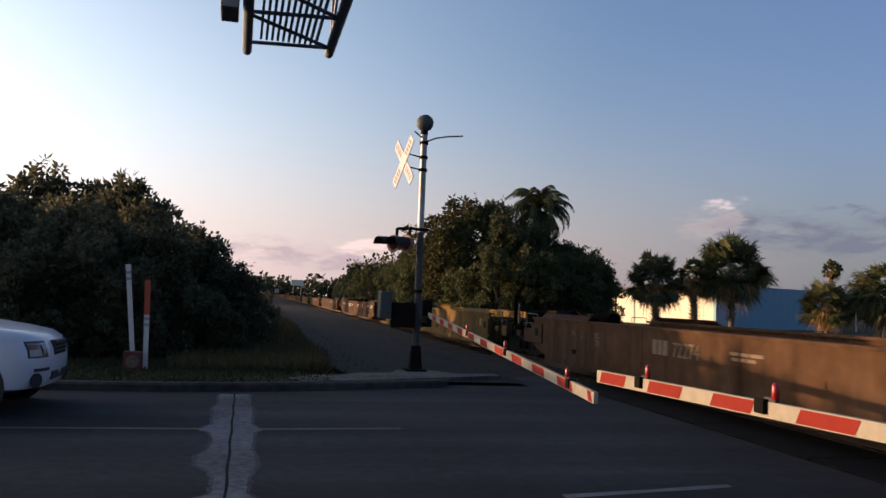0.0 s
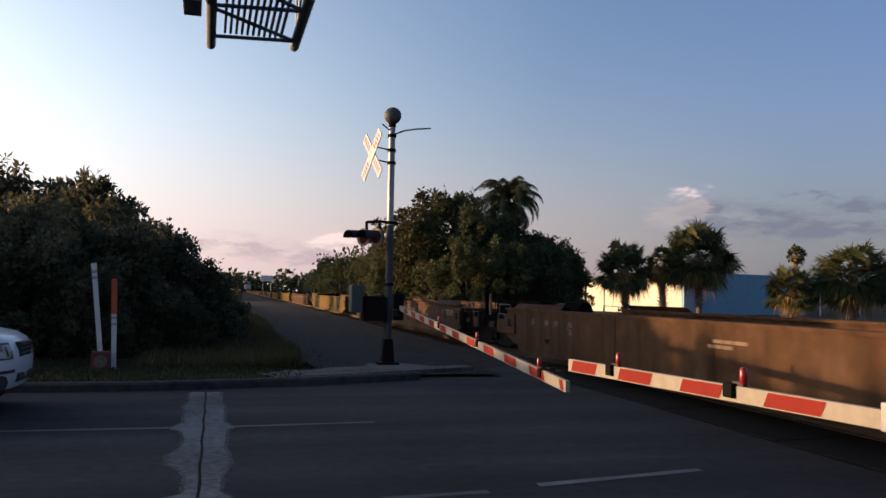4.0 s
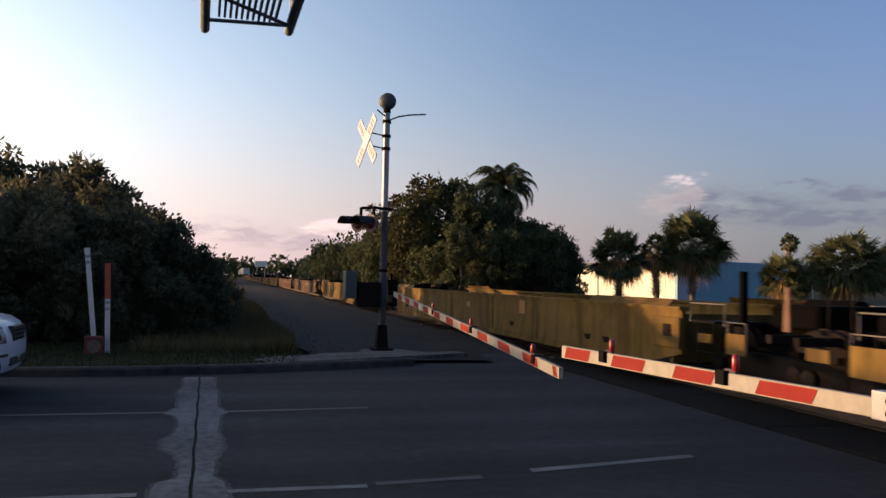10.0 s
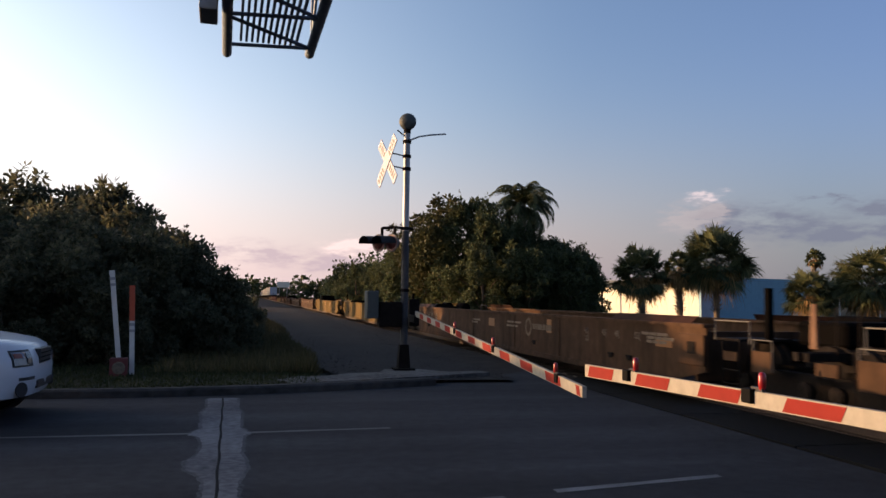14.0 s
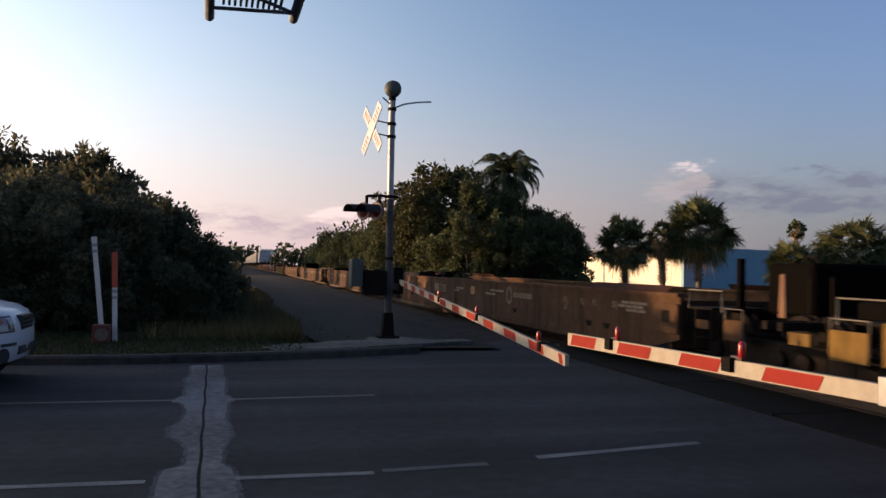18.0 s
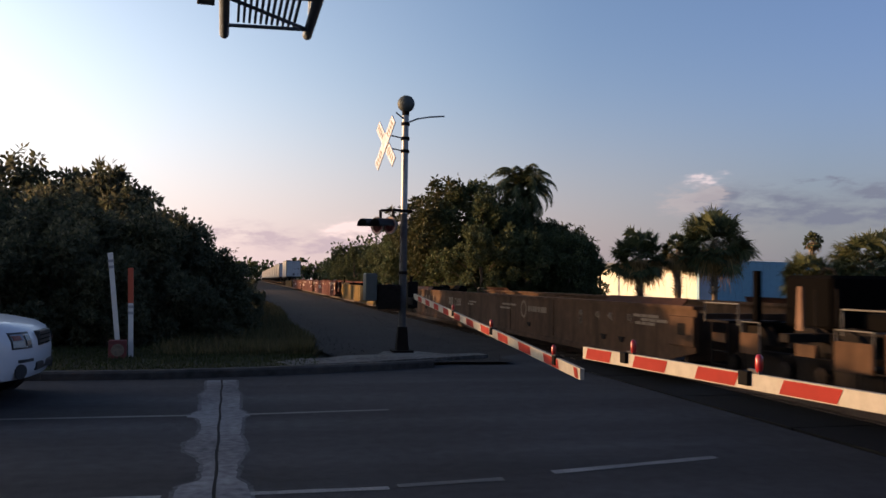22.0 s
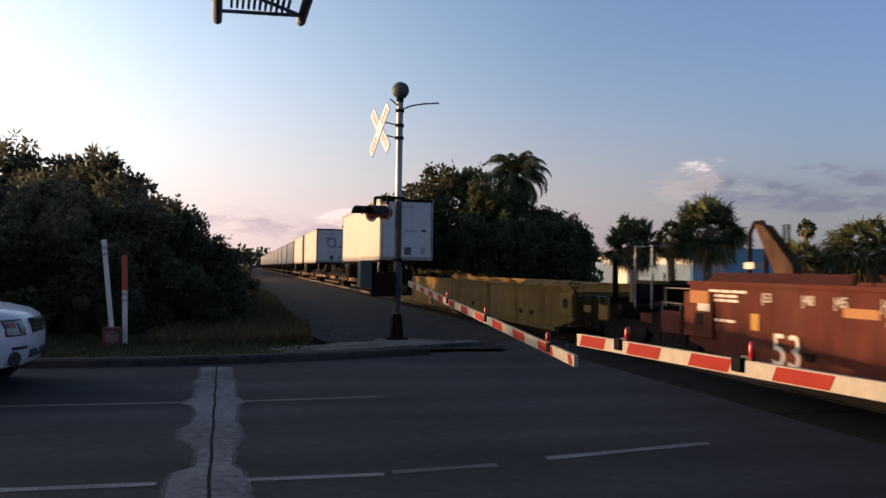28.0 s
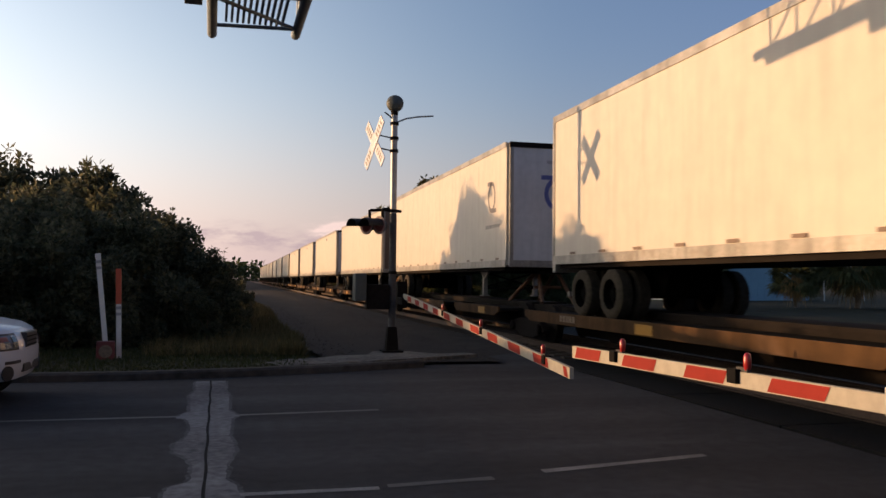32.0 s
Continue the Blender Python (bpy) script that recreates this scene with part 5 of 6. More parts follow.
WELLS = [("brown", "72274", -2.3), ("yellow", "", 21.7), ("brown", "72304", 45.7), ("brown", "", 69.6), ("brown", "73880", 93.7), ("yellow", "", 117.8), ("brown", "72693", 141.9),
         ("yellow", "", 165.9), ("yellow", "71912", 190.1), ("yellow", "71198", 214.3), ("brown", "", 238.2), ("brown", "", 262.1), ("yellow", "", 286.2), ("yellow", "", 310.3),
         ("brown", "72481", 334.3), ("brown", "71865", 358.5), ("brown", "71883", 382.5), ("brown", "72800", 406.3), ("yellow", "", 430.4)]
for i, (kind, number, lead) in enumerate(WELLS):
    build_well_car(kind, number, lead, i)
build_well_car("red", "55420A", 454.9, 40)
build_well_car("red", "55420C", 476.9, 41, 16.6)
build_well_car("red", "55420B", 494.4, 42, 19.9)
build_well_car("yellow", "", 518.4, 43)
for i in range(16):
    build_spine(541.0 + 17.6 * i, i, i % 5 == 0, i % 5 == 4)
    if i != 1:
        build_trailer({0: 542.1, 2: 576.85}.get(i, 541.75 + 17.6 * i), {2: "ring", 3: "ring", 4: "brown", 7: "brown"}.get(i, "plain"))


# ---- the waiting car ----
NOSE = [(0.24, -0.40), (0.31, -0.06), (0.42, -0.005), (0.60, 0.0), (0.74, -0.02), (0.86, -0.08), (0.93, -0.2), (0.975, -0.42)]
CORNER = [(0.0, 0.0), (0.4, 0.02), (0.62, 0.06), (0.76, 0.13), (0.86, 0.22), (0.90, 0.34)]


def nose_x(y, z):
    """Where the car's nose lies at a height and a distance from its middle."""
    return float(np.interp(z, [p[0] for p in NOSE], [p[1] for p in NOSE])) - float(np.interp(abs(y), [p[0] for p in CORNER], [p[1] for p in CORNER]))


def build_car():
    car = thing("white_car", "white car waiting before the lowered gate", "car", m=pose(-2.53, 10.78, 0, 0, 0, 1))
    # nose at x 0, tail at -4.6; near side at y -0.9
    bm = B()
    side = [(-4.6, 0.5), (-4.55, 1.0), (-4.0, 1.08), (-3.3, 1.46), (-2.2, 1.48), (-1.45, 1.08), (-0.9, 1.03)] + [(x, z) for z, x in NOSE[::-1]] + [(-4.4, 0.24)]
    rows = []
    for y in (-0.90, -0.86, -0.76, -0.62, -0.4, 0, 0.4, 0.62, 0.76, 0.86, 0.90):
        back, low = float(np.interp(abs(y), [p[0] for p in CORNER], [p[1] for p in CORNER])), (0.05 if abs(y) > 0.88 else 0.02 if abs(y) > 0.8 else 0.0)
        rows.append([bm.verts.new((x - (back if x > -0.5 else back * 0.15), y * (0.82 if z > 1.15 else 1), z - (low if z > 0.9 else 0))) for x, z in side])
    n = len(side)
    for a, b in zip(rows, rows[1:]):
        for j in range(n):
            bm.faces.new((a[j], b[j], b[(j + 1) % n], a[(j + 1) % n]))
    bm.faces.new(rows[0])
    bm.faces.new(rows[-1][::-1])
    bmesh.ops.recalc_face_normals(bm, faces=bm.faces[:])
    body = part("body", bm, M["car_white"], car, "white painted bodywork", True)
    for sy in (-1, 1):
        # pieces that wrap round the nose's corner: over the front from y0 out, then back along the flank
        def wrap(z0, z1, y0, back, push, y1=0.90):
            bm = B()
            ys = [y0 + (y1 - y0) * i / 6 for i in range(7)]
            spots = [(None, y) for y in ys] + ([(back * i / 3, 0.90) for i in (1, 2, 3)] if back else [])
            grid = []
            for r in range(3):
                z = z0 + (z1 - z0) * r / 2
                row = []
                for x, y in spots:
                    px = nose_x(y, z) if x is None else nose_x(0.9, z) + x
                    row.append(bm.verts.new((px + (push if x is None else 0), sy * (y + (push if y > 0.85 else push * 0.4)), z)))
                grid.append(row)
            for lo, hi in zip(grid, grid[1:]):
                for i in range(len(spots) - 1):
                    bm.faces.new((lo[i], lo[i + 1], hi[i + 1], hi[i]))
            bmesh.ops.recalc_face_normals(bm, faces=bm.faces[:])
            bmesh.ops.solidify(bm, geom=bm.faces[:], thickness=0.008)
            return bm
        part("headlamp_recess", wrap(0.655, 0.845, 0.47, 0, 0.006, 0.80), M["black"], body, "dark recess round the headlamp")
        lamp = part("headlamp", wrap(0.675, 0.825, 0.50, 0, 0.016, 0.79), M["lamp_glass"], body, "clear wrap-round headlamp")
        part("indicator", wrap(0.76, 0.81, 0.68, 0, 0.024, 0.78), M["amber"], lamp, "amber indicator")
        part("reflector", wrap(0.69, 0.81, 0.54, 0, 0.024, 0.62), M["dark_glass"], lamp, "dark lamp inside")
        part("trim_strip", wrap(0.50, 0.535, 0.45, 0, 0.012, 0.74), M["black"], body, "black rubbing strip")
        bm = B()
        lathe(bm, [(0, 0.085), (0.015, 0.085), (0.016, 0)], (nose_x(0.70, 0.40) + 0.012, sy * 0.70, 0.40), (0.85, sy * 0.5, 0), 16)
        part("fog_lamp", bm, M["black"], body, "dark round fog lamp")
        for x in (-0.74, -3.55):
            bm = B()
            lathe(bm, [(0, 0.37), (0.012, 0.37), (0.013, 0)], (x, sy * 0.90, 0.32), (0, sy, 0), 26)
            part("wheel_arch", bm, M["black"], body, "dark wheel arch")
            bm = B()
            lathe(bm, [(-0.2, 0.24), (-0.19, 0.29), (-0.16, 0.31), (0.0, 0.31), (0.02, 0.29), (0.025, 0.21)], (x, sy * 0.90, 0.31), (0, sy, 0), 28)
            wheel = part("tyre", bm, M["rubber"], car, "black tyre", True)
            bm = B()
            lathe(bm, [(-0.02, 0.21), (0.0, 0.20), (-0.02, 0.14), (0.01, 0.06), (0.012, 0)], (x, sy * 0.90, 0.31), (0, sy, 0), 20)
            part("rim", bm, M["galv"], wheel, "alloy rim", True)
    bm = B()
    box(bm, -0.16, -0.008, -0.26, 0.26, 0.66, 0.84)
    soft(bm, 0.02)
    grille = part("grille", bm, M["black"], body, "black radiator grille")
    for z in (0.68, 0.73, 0.78):
        bm = B()
        box(bm, -0.008, -0.003, -0.24, 0.24, z, z + 0.012)
        part("grille_bar", bm, M["dark_steel"], grille)
    bm = B()
    box(bm, -0.12, -0.006, -0.36, 0.36, 0.38, 0.48)
    soft(bm, 0.02)
    part("air_intake", bm, M["black"], body, "dark lower intake")
    bm = B()
    prism(bm, [(-1.46, 1.10), (-2.17, 1.48), (-2.2, 1.46), (-1.49, 1.08)], "y", -0.68, 0.68)
    part("windscreen", bm, M["dark_glass"], body)
    for sy in (-1, 1):
        bm = B()
        prism(bm, [(-1.75, 1.10), (-2.28, 1.43), (-3.2, 1.42), (-3.75, 1.11)], "y", min(sy * 0.755, sy * 0.765), max(sy * 0.755, sy * 0.765))
        part("side_window", bm, M["dark_glass"], body)


build_car()


# ---- plants ----
def crown_points(rng, blobs, n):
    """Points near the skins of many overlapping clumps, with their outward directions."""
    c = np.array([b[:3] for b in blobs])
    r = np.array([b[3] for b in blobs])
    pick = rng.choice(len(blobs), n, p=r ** 1.8 / (r ** 1.8).sum())
    d = rng.normal(0, 1, (n, 3))
    d /= np.linalg.norm(d, axis=1, keepdims=True)
    p = c[pick] + d * (r[pick] * rng.uniform(0.55, 1.08, n) ** 0.6)[:, None]
    return p, d


def make_tree(name, label, category, seed, height, spread, clumps, leaves, leaf, material, trunk_r=0.14, low=0.0, group="trees", tufts=11, wild=1.0):
    """A tree or shrub: forking limbs out of one trunk, and a crown of leaves in clumps with gaps."""
    rng = np.random.default_rng(seed)
    tree = thing(name, label, category, group)
    blobs = []
    for i in range(clumps):
        a, f = rng.uniform(0, 2 * math.pi), rng.uniform(0, 1) ** 0.6
        z = low + (height - low) * rng.uniform(0.08, 0.97)
        rel = (z - low) / (height - low)
        wide = spread * (math.sin(math.pi * min(0.97, 0.2 + 0.78 * rel)) ** 0.7)
        r = rng.uniform(0.10, 0.2) * min(spread, height) * (1.1 - 0.45 * rel)
        blobs.append((math.cos(a) * f * wide, math.sin(a) * f * wide, min(z, height - r * 0.6), r))
    tops = sorted(blobs, key=lambda b: -b[2])[:clumps // 2]
    for b in tops:
        for j in range(tufts):
            a, out = rng.uniform(0, 2 * math.pi), rng.uniform(0.4, 1.25) * wild
            blobs.append((b[0] + math.cos(a) * b[3] * out, b[1] + math.sin(a) * b[3] * out, b[2] + b[3] * rng.uniform(0.6, 2.2 * wild), b[3] * rng.uniform(0.16, 0.34)))
    bm = B()
    top = height * 0.7
    tube(bm, [(0, 0, -0.1), (0.05, 0.03, height * 0.25), (-0.03, 0.06, height * 0.5), (0.02, 0, top)], trunk_r, 9, trunk_r * 0.25)
    for b in blobs[:9]:
        s = min(b[2] * 0.5, top * 0.6)
        tube(bm, [(0.02, 0.03, s), (b[0] * 0.5, b[1] * 0.5, s + (b[2] - s) * 0.6), (b[0] * 0.9, b[1] * 0.9, b[2])], trunk_r * 0.4, 6, trunk_r * 0.1)
    part("trunk", bm, M["bark"], tree, smooth=True)
    p, d = crown_points(rng, blobs, leaves)
    keep = p[:, 2] > 0.05
    d[:, 2] += 0.25
    part("crown", cards("crown", p[keep], d[keep], leaf, leaf * 0.5, M[material], rng, 0.15), None, tree)
    return tree


def make_fan_palm(seed, height, fronds=34, reach=1.35, dry_share=0.33):
    """A cabbage palm: rough trunk, round head of fan leaves, dry ones hanging."""
    rng = np.random.default_rng(seed)
    palm = thing("fan_palm", "fan palm with a round head and dry hanging fronds", "palm tree", "fan palms")
    bm = B()
    heart = height - 0.9 * reach
    path = [(0.05 * math.sin(i), 0.04 * math.cos(i * 1.3), -0.1 + (heart + 0.2) * i / 7) for i in range(8)]
    tube(bm, path, 0.2, 12, 0.16)
    trunk = part("trunk", bm, M["palm_bark"], palm, smooth=True)
    bm = B()
    for i in range(120):
        z = heart * (0.2 + 0.75 * i / 120)
        a = i * 2.4
        d = Vector((math.cos(a), math.sin(a), 0))
        tube(bm, [d * 0.13 + Vector((0, 0, z)), d * rng.uniform(0.3, 0.46) + Vector((0, 0, z + rng.uniform(0.05, 0.3)))], 0.05, 4, 0.012)
    part("boot_layer", bm, M["palm_bark"], trunk)
    for dry in (False, True):
        verts, faces = [], []
        for i in range(fronds if not dry else int(fronds * dry_share)):
            a = rng.uniform(0, 2 * math.pi)
            up = math.asin(rng.uniform(-0.6, 0.98)) if not dry else math.asin(rng.uniform(-0.9, -0.25))
            d = np.array([math.cos(a) * math.cos(up), math.sin(a) * math.cos(up), math.sin(up)])
            base = np.array([0, 0, heart + rng.uniform(-0.25, 0.1)])
            stem = base + d * reach * (rng.uniform(0.34, 0.60) if not dry else rng.uniform(0.12, 0.42))
            stem[2] -= 0.10 * reach * math.cos(up) ** 2
            side = np.cross(d, [0, 0, 1.0])
            side /= np.linalg.norm(side) + 1e-6
            twist = rng.uniform(-0.7, 0.7)
            nrm = np.cross(side, d)
            side, nrm = side * math.cos(twist) + nrm * math.sin(twist), nrm * math.cos(twist) - side * math.sin(twist)
            n0 = len(verts)
            verts += [base - side * 0.02, base + side * 0.02, stem]
            faces.append((n0, n0 + 1, n0 + 2))
            blades = 26
            for j in range(blades):
                f = (j / (blades - 1) - 0.5) * 2
                ang = f * 1.65
                w = d * math.cos(ang) + side * math.sin(ang) + nrm * (-0.10 + 0.25 * (1 - abs(f)))
                ln = reach * rng.uniform(0.30, 0.44) * (1 - 0.25 * abs(f))
                mid = stem + w * ln * 0.6
                mid[2] -= 0.08 * ln
                tip = stem + w * ln
                tip[2] -= (0.34 if not dry else 0.7) * ln * rng.uniform(0.3, 1.6)
                cr = np.cross(w, nrm)
                cr /= np.linalg.norm(cr) + 1e-6
                n0 = len(verts)
                verts += [stem, mid + cr * 0.045, tip, mid - cr * 0.045]
                faces.append((n0, n0 + 1, n0 + 2, n0 + 3))
        me = bpy.data.meshes.new("fronds")
        me.from_pydata([tuple(v) for v in verts], [], faces)
        me.materials.append(M["frond_dry" if dry else "frond"])
        part("dry_fronds" if dry else "fronds", me, None, palm)
    return palm


def make_feather_palm(seed, height, reach=2.6):
    """A tall palm with arching feather leaves."""
    rng = np.random.default_rng(seed)
    palm = thing("feather_palm", "tall palm with arching feathery fronds above the trees", "palm tree")
    bm = B()
    tube(bm, [(0, 0, -0.1), (0.1, 0.05, height * 0.5), (0.05, 0, height - 0.4)], 0.17, 12, 0.12)
    part("trunk", bm, M["palm_bark"], palm, smooth=True)
    verts, faces = [], []
    for i in range(38):
        a = 2.4 * i + rng.uniform(-0.25, 0.25)
        rise = 1.45 - 1.85 * (i / 37) + rng.uniform(-0.15, 0.15)
        flat = np.array([math.cos(a), math.sin(a), 0])
        side = np.array([-math.sin(a), math.cos(a), 0])
        up = np.array([0, 0, 1.0])
        ln = reach * rng.uniform(0.85, 1.1)
        c, steps = np.array([0.05, 0, height - 1.2]), 34
        for j in range(steps):
            f = j / steps
            bend = rise - 2.3 * f ** 1.6
            way = flat * math.cos(bend) + up * math.sin(bend)
            n0 = len(verts)
            nxt = c + way * ln / steps
            verts += [c - side * 0.025, c + side * 0.025, nxt]
            faces.append((n0, n0 + 1, n0 + 2))
            if j > 3:
                leaf = 0.62 * math.sin(math.pi * min(0.93, 0.15 + 0.85 * f)) + 0.08
                for sg in (-1, 1):
                    for twin in range(3):
                        tip = c + side * sg * leaf * rng.uniform(0.5, 0.8) + way * leaf * rng.uniform(0.3, 0.7) - up * leaf * rng.uniform(0.25, 0.75)
                        n0 = len(verts)
                        verts += [c - way * 0.035, c + way * 0.035, tip]
                        faces.append((n0, n0 + 1, n0 + 2))
            c = nxt
    me = bpy.data.meshes.new("fronds")
    me.from_pydata([tuple(v) for v in verts], [], faces)
    me.materials.append(M["frond"])
    part("fronds", me, None, palm)
    return palm


def plant(proto, x, y, z, turn, size=1.0):
    """A copy of a plant, turned and scaled."""
    ob = copy_thing(proto, pose(x, y, z, 0, 0, turn))
    ob.scale = (size, size, size)
    return ob


def build_plants():
    shrub = [make_tree("hedge_tree", "dense dark evergreen shrub tree by the road", "tree", 11 + i, 4.0, 2.4, 44, 10500, 0.20, "leaf_dark", 0.10, 0.0, "roadside shrubs", 15, 1.35) for i in range(3)]
    rng = random.Random(5)
    spots = []
    # a band of shrub trees left of the gravel lane and along the road
    # low beyond, so that the evening sun reaches the train there
    for y, x0, k in ((34, -4.8, 0.52), (38.5, -4.6, 0.55), (43.5, -4.8, 0.58), (49, -5.0, 0.6), (57, -5.2, 0.62), (66, -5.4, 0.65), (77, -5.6, 0.65)):
        spots.append((x0, y, k * rng.uniform(0.96, 1.04)))
        spots.append((x0 - 3.8, y + 1.2, k * rng.uniform(1.08, 1.2)))
    # the tall clump, rising from the lane towards the back; the last three, unseen, shade the mast
    for x, y, k in ((-1.1, 21.8, 0.50), (-2.1, 22.3, 0.69), (-3.3, 23.6, 0.85), (-4.9, 25.4, 1.05), (-6.6, 27.2, 1.15), (-9.2, 27.6, 0.92), (-12.2, 27.8, 0.82), (-15.4, 28.2, 0.82), (-18.6, 28.4, 0.85),
                    (-5.4, 29.0, 0.74), (-2.72, 19.7, 0.66), (-4.4, 20.6, 0.78), (-6.6, 21.4, 0.82), (-9.0, 22.3, 0.86), (-4.3, 18.6, 0.68), (-6.6, 19.3, 0.78), (-9.3, 20.4, 0.86), (-12.0, 21.5, 0.84)):
        spots.append((x, y, k))
    # the row along the road: added out of view, sized to shade road and train
    for x, k in ((-8.7, 0.63), (-11, 0.59), (-13.4, 0.58), (-15.8, 0.585), (-18.2, 0.61), (-20.6, 0.645), (-23.2, 0.69), (-25.8, 0.68), (-28.6, 0.74), (-31.4, 0.78), (-34.4, 0.85), (-37.6, 0.92),
                 (-41, 0.97), (-44.6, 1.01), (-48.4, 1.05), (-52.4, 1.09), (-57, 1.14), (-62, 1.18), (-67, 1.23), (-72, 1.27), (-78, 1.31)):
        spots.append((x, 18.4 + rng.uniform(-0.4, 0.6), k))
    # low growth at the foot of the trees
    for x, y, k in ((-3.0, 17.6, 0.42), (-4.9, 17.2, 0.46), (-6.8, 17.3, 0.5), (-2.6, 19.6, 0.50), (-2.3, 22.0, 0.5), (-2.4, 24.6, 0.52), (-2.2, 27.5, 0.5), (-2.4, 31, 0.5), (-2.5, 35, 0.5), (-2.6, 40, 0.52), (-2.8, 46, 0.55), (-3.0, 53, 0.6), (-8.9, 17.3, 0.5),
                    (-1.5, 20.6, 0.34), (-1.0, 23.2, 0.36), (-0.6, 26.0, 0.32), (-0.9, 19.4, 0.24), (-0.5, 29.5, 0.34), (-1.3, 24.5, 0.30), (-1.4, 28.8, 0.34), (-1.6, 33, 0.36), (-0.9, 37, 0.34), (-1.2, 42, 0.38)):
        spots.append((x, y, k))
    for i, (x, y, s) in enumerate(spots):
        if i < 3:
            shrub[i].matrix_basis = pose(x, y, 0, 0, 0, 100 * i)
            shrub[i].scale = (s, s, s)
        else:
            plant(shrub[i % 3], x, y, 0, rng.uniform(0, 360), s)

    # woods beyond the track
    broad = [make_tree("broadleaf_tree", "dark broadleaf tree beyond the track", "tree", 31 + i, 7.0, 3.4, 70, 14000, 0.26, "leaf_mid", 0.2, 0.3, tufts=4) for i in range(2)]
    warm = make_tree("broadleaf_tree", "tree with yellowing leaves beyond the track", "tree", 37, 7.0, 3.0, 60, 9000, 0.26, "leaf_warm", 0.2, 1.2, tufts=4)
    dark = make_tree("broadleaf_tree", "dense dark tree beyond the track", "tree", 39, 6.5, 3.6, 80, 24000, 0.24, "leaf_deep", 0.2, 0.2, tufts=4)
    kinds = {"b0": broad[0], "b1": broad[1], "w": warm, "d": dark}
    used = set()
    for kind, x, y, s in (("w", 10.7, 47, 1.08), ("b0", 12.4, 47, 1.02), ("b1", 14.0, 45.5, 0.82), ("d", 15.4, 46, 0.80), ("d", 16.5, 46.5, 0.76), ("b1", 17.4, 48, 0.70), ("d", 17.6, 47.0, 0.76), ("d", 15.9, 44, 0.64),
                          ("d", 18.0, 47.2, 0.74), ("d", 19.3, 48.0, 0.45), ("d", 20.9, 58, 0.82), ("w", 22.7, 58, 0.84), ("b0", 10.9, 53, 0.85), ("b1", 11.6, 42, 0.62), ("b0", 14.0, 41.5, 0.58), ("d", 16.6, 42, 0.60), ("b1", 15.9, 43, 0.55),
                          ("b0", 11.2, 62, 0.8), ("b1", 11.0, 72, 0.72), ("b0", 11.5, 84, 0.36), ("b1", 11.2, 98, 0.75), ("b0", 11.8, 115, 0.85), ("b1", 12.4, 44, 0.86), ("b0", 15.0, 48.5, 0.86)):
        if kind not in used:
            used.add(kind)
            kinds[kind].matrix_basis = pose(x, y, 0, 0, 0, 40)
            kinds[kind].scale = (s, s, s)
        else:
            plant(kinds[kind], x, y, 0, rng.uniform(0, 360), s)
    fp = make_feather_palm(51, 8.4, 2.7)
    fp.matrix_basis = pose(15.4, 46.8, 0)
    palms = [make_fan_palm(61, 7.1, 130, 3.1, 0.5), make_fan_palm(62, 5.4, 95, 2.3, 0.4), make_fan_palm(63, 5.3, 44, 1.8, 1.6), make_fan_palm(64, 6.3, 140, 3.4, 0.2), make_fan_palm(65, 6.9, 44, 1.2, 0.3)]
    for p, x, y in ((0, 28.8, 47.5), (1, 23.6, 47.6), (2, 26.8, 48.6), (3, 40.4, 47.2), (4, 50.2, 66)):
        palms[p].matrix_basis = pose(x, y, 0)
    for k, x, y, s, r in ((3, 36.6, 48.6, 0.70, 200), (1, 45.8, 48, 1.05, 10), (0, 50, 47, 0.85, 70)):
        plant(palms[k], x, y, 0, r, s)

    # far woods on both sides, down to the horizon
    rng2 = np.random.default_rng(77)
    for name, side, n in (("far_woods", -1, 150), ("far_woods", 1, 220)):
        blobs = []
        for i in range(n):
            y = (122 if side < 0 else 104) + 400 * (i / n) ** 1.4
            if side < 0:
                x = rng2.uniform(-30, -4.5) - y * 0.02
            else:
                x = rng2.uniform(12.5, 29) + (y - 90) * 0.06
            h = rng2.uniform(3.2, 6.0) * (1 + y / 700)
            for j in range(3):
                blobs.append((x + rng2.normal(0, 1.5), y + rng2.normal(0, 2), h * (0.35 + 0.3 * j), rng2.uniform(1.4, 2.6)))
        p, d = crown_points(rng2, blobs, 60000)
        tagged(part(name, cards(name, p, d, 0.62, 0.42, M["far_leaf"], rng2, 0.1), None), "distant belt of trees along the railway", "woods", "", "stuff")
    blobs = []
    for i in range(340):
        a = radians(-75 + 150 * i / 340)
        r = rng2.uniform(480, 620)
        h = rng2.uniform(7, 13)
        blobs += [(math.sin(a) * r, math.cos(a) * r, h * 0.3, 7), (math.sin(a) * r + 4, math.cos(a) * r, h * 0.75, 5)]
    p, d = crown_points(rng2, blobs, 70000)
    tagged(part("tree_line", cards("tree_line", p, d, 2.4, 2.0, M["far_leaf"], rng2, 0.1), None), "far tree line at the horizon", "woods", "", "stuff")

    # grass of the verge and dry weeds beside the gravel lane
    def blades(name, n, where, hgt, material, label):
        pts = where(n)
        d = np.zeros((n, 3))
        d[:, 2] = 1.6
        tagged(part(name, cards(name, pts, d, hgt, 0.02, M[material], rng2), None), label, "grass", "", "stuff")

    def verge(n):
        x = rng2.uniform(-16, 1.0, n)
        y = np.array([kerb_y(v) for v in x]) + 0.35 + rng2.uniform(0, 1, n) ** 1.3 * 4.5
        return np.stack([x, y, np.full(n, 0.06)], 1)

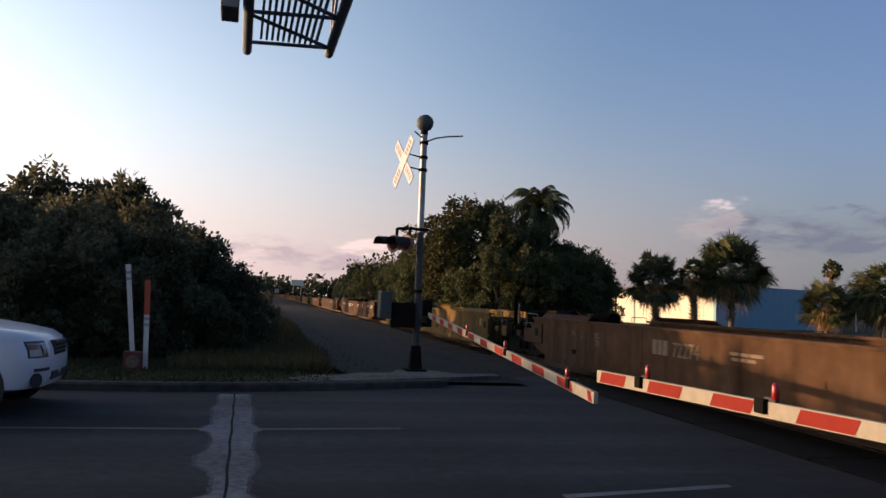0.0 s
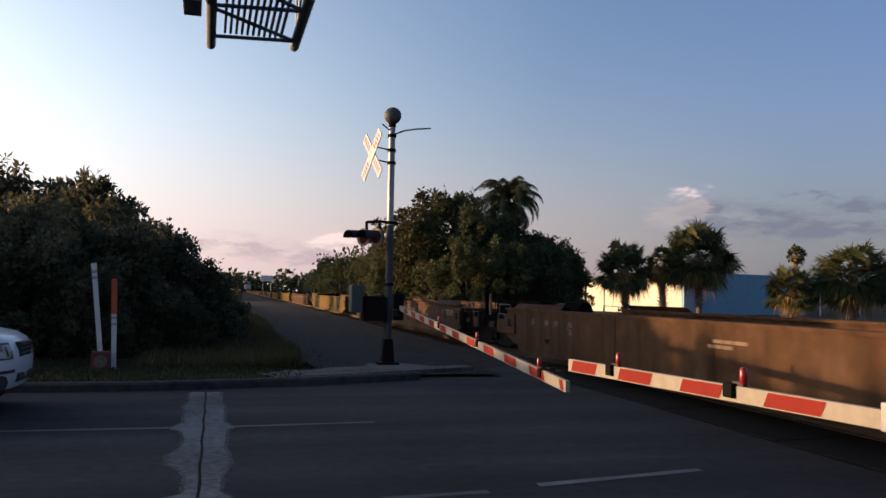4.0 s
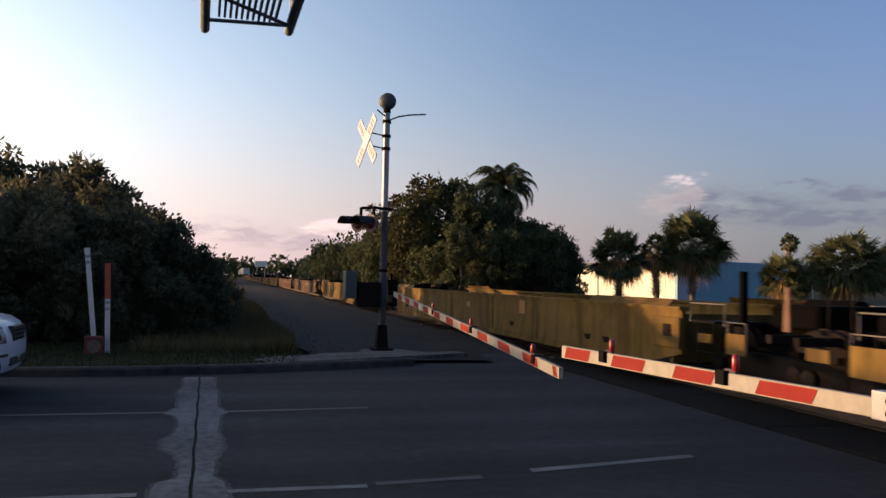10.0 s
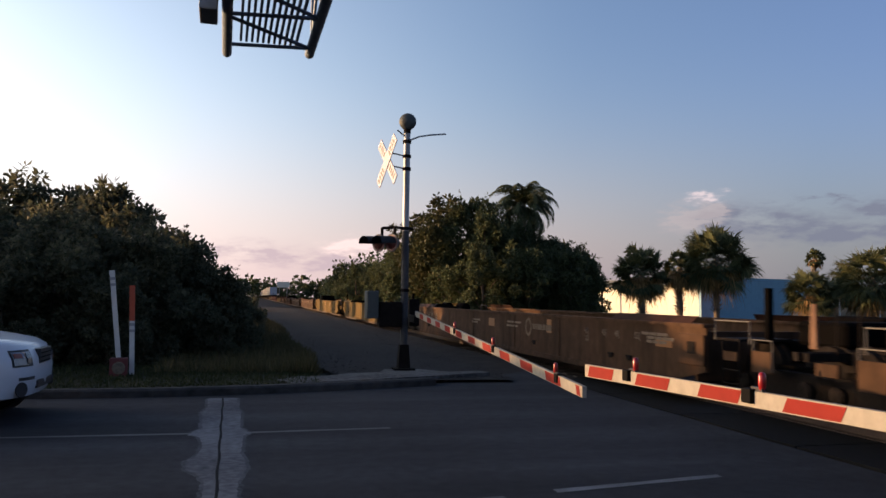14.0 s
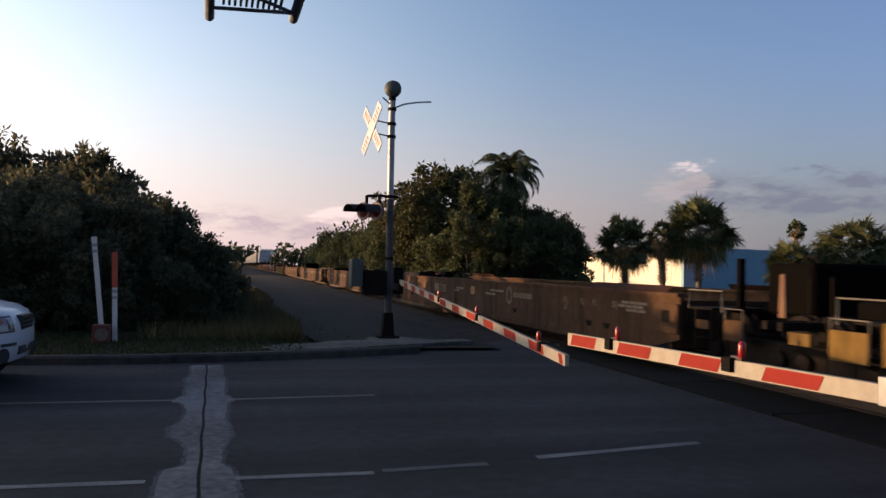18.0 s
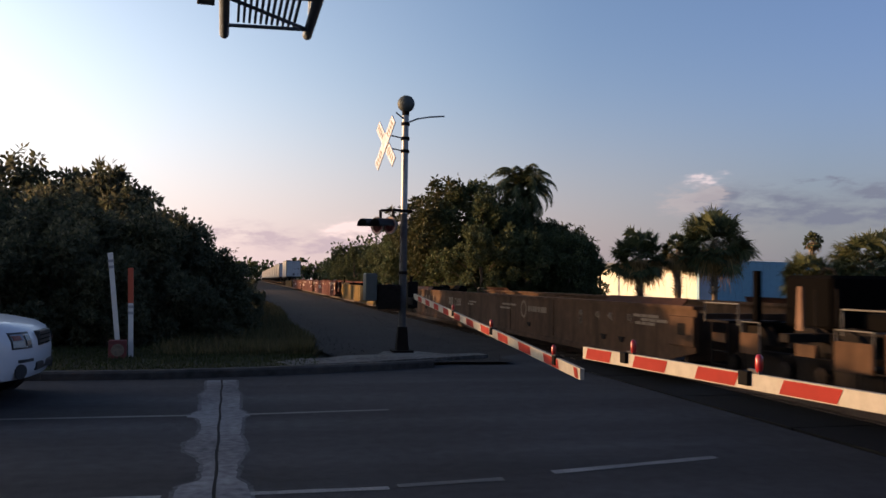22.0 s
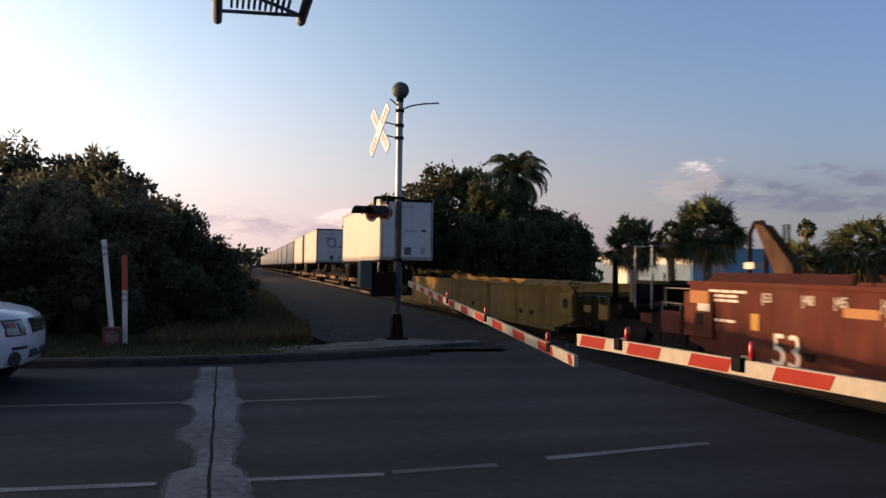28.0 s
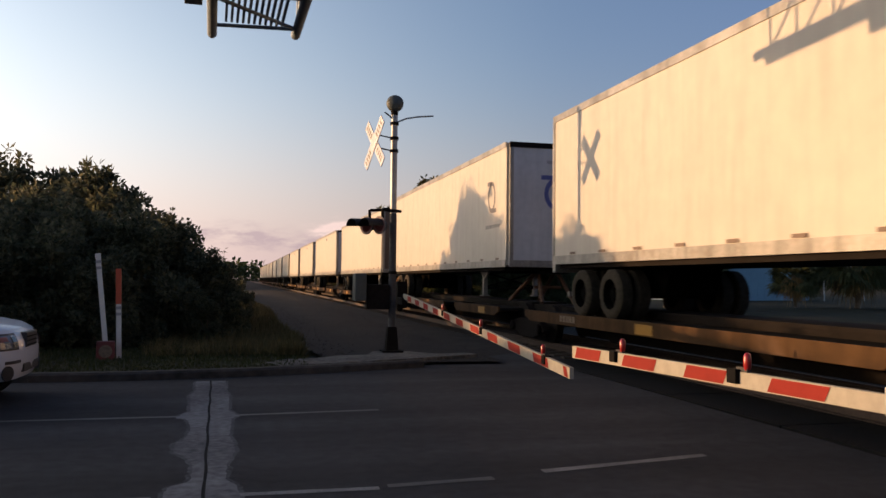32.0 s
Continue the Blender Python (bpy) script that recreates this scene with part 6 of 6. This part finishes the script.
    def weeds(n):
        y = 15.5 + rng2.uniform(0, 1, n) ** 1.6 * 60
        x = 1.35 - np.clip(y - 20, 0, 20) * 0.03 + 0.25 * np.sin(y * 0.21) - rng2.uniform(-0.3, 1, n) ** 2 * 2.8 - (y - 12) * 0.0113 - 0.3 * (y < 18)
        return np.stack([x, y, np.full(n, -0.05)], 1)

    blades("verge_grass", 34000, verge, 0.075, "grass", "short evening-dark grass on the verge")
    blades("lane_weeds", 34000, weeds, 0.32, "weeds", "tall dry weeds along the gravel lane")


build_plants()


# ---- buildings and distance ----
def build_building():
    b = thing("warehouse", "low flat-roofed building, white lit wall and blue side wall", "building", m=pose(39.15, 67.5, 0, 0, 0, 15))

    # the corner is the origin: white wall along +y from it, blue wall along +x
    def slab(name, x0, x1, y0, y1, z0, z1, m, label="", parent=b):
        bm = B()
        box(bm, x0, x1, y0, y1, z0, z1)
        return part(name, bm, m, parent, label)

    white = slab("wall", 0, 0.3, 0.0, 19.3, -0.1, 3.0, M["white_wall"], "sunlit white wall")
    blue = slab("wall", 0.0, 16.8, -0.3, 0.0, -0.1, 3.85, M["blue_wall"], "blue painted metal wall")
    slab("wall", 16.5, 16.8, 0, 19.3, -0.1, 3.8, M["blue_wall"])
    slab("wall", 0.0, 16.8, 19.3, 19.6, -0.1, 3.0, M["white_wall"])
    slab("roof", -0.3, 16.8, 0.002, 19.7, 3.0, 3.15, M["roof"], "flat grey roof")
    # the edge's shade comes from its dark colour
    slab("fascia", -0.36, -0.3, 0.0, 19.7, 2.95, 3.65, M["fascia"], "blue-grey roof edge with its shade put into the colour")
    # grey sheet added over the blue wall to paint a shaded corner
    slab("shaded_corner", 0.0, 1.9, -0.33, -0.302, -0.1, 3.0, M["roof"], "grey sheet painting the shaded corner", blue)
    for i in range(3, 18):
        slab("rib", i * 0.93, i * 0.93 + 0.03, -0.315, -0.3, 0.0, 3.83, M["blue_wall"], "", blue)
    d = slab("door", -0.03, 0.0, 1.2, 2.2, 0.0, 2.1, M["white_wall"], "white door", white)
    slab("door_frame", -0.05, -0.03, 1.14, 2.26, 2.1, 2.18, M["roof"], "", d)
    slab("canopy_post", -1.6, -1.45, 11.9, 12.05, 0, 2.98, M["dark_steel"], "dark post", white)
    sign = thing("far_signboard", "white board on posts far down the railway", "signboard", m=pose(11.6, 440, 0))
    for x in (-2, 2):
        bm = B()
        tube(bm, [(x, 0.2, 0), (x, 0.2, 8)], 0.15, 8)
        part("post", bm, M["galv"], sign)
    bm = B()
    box(bm, -3.2, 3.2, -0.1, 0.1, 6.2, 9.2)
    part("board", bm, M["white_wall"], sign)
    # pale posts and a parked van's roof by the palms
    for x, y, h in ((56.0, 70.0, 2.3), (60.2, 69.5, 2.2)):
        p = thing("bollard_light", "pale garden light post near the building", "light post", "light posts", m=pose(x, y, 0))
        bm = B()
        tube(bm, [(0, 0, -0.1), (0, 0, h)], 0.07, 10)
        part("stem", bm, M["white_post"], p)
        bm = B()
        lathe(bm, [(0, 0.1), (0.1, 0.2), (0.35, 0.2), (0.42, 0.1), (0.45, 0)], (0, 0, h), (0, 0, 1), 14)
        part("lantern", bm, M["white_wall"], p, smooth=True)


build_building()


# ---- what moves ----
def motions():
    for ob, lead in MOVING:
        walk(ob, [(t, track_pose(lead - SPEED * t)) for t in (0.0, 8.0, 16.0, 24.0, 32.0)])


motions()
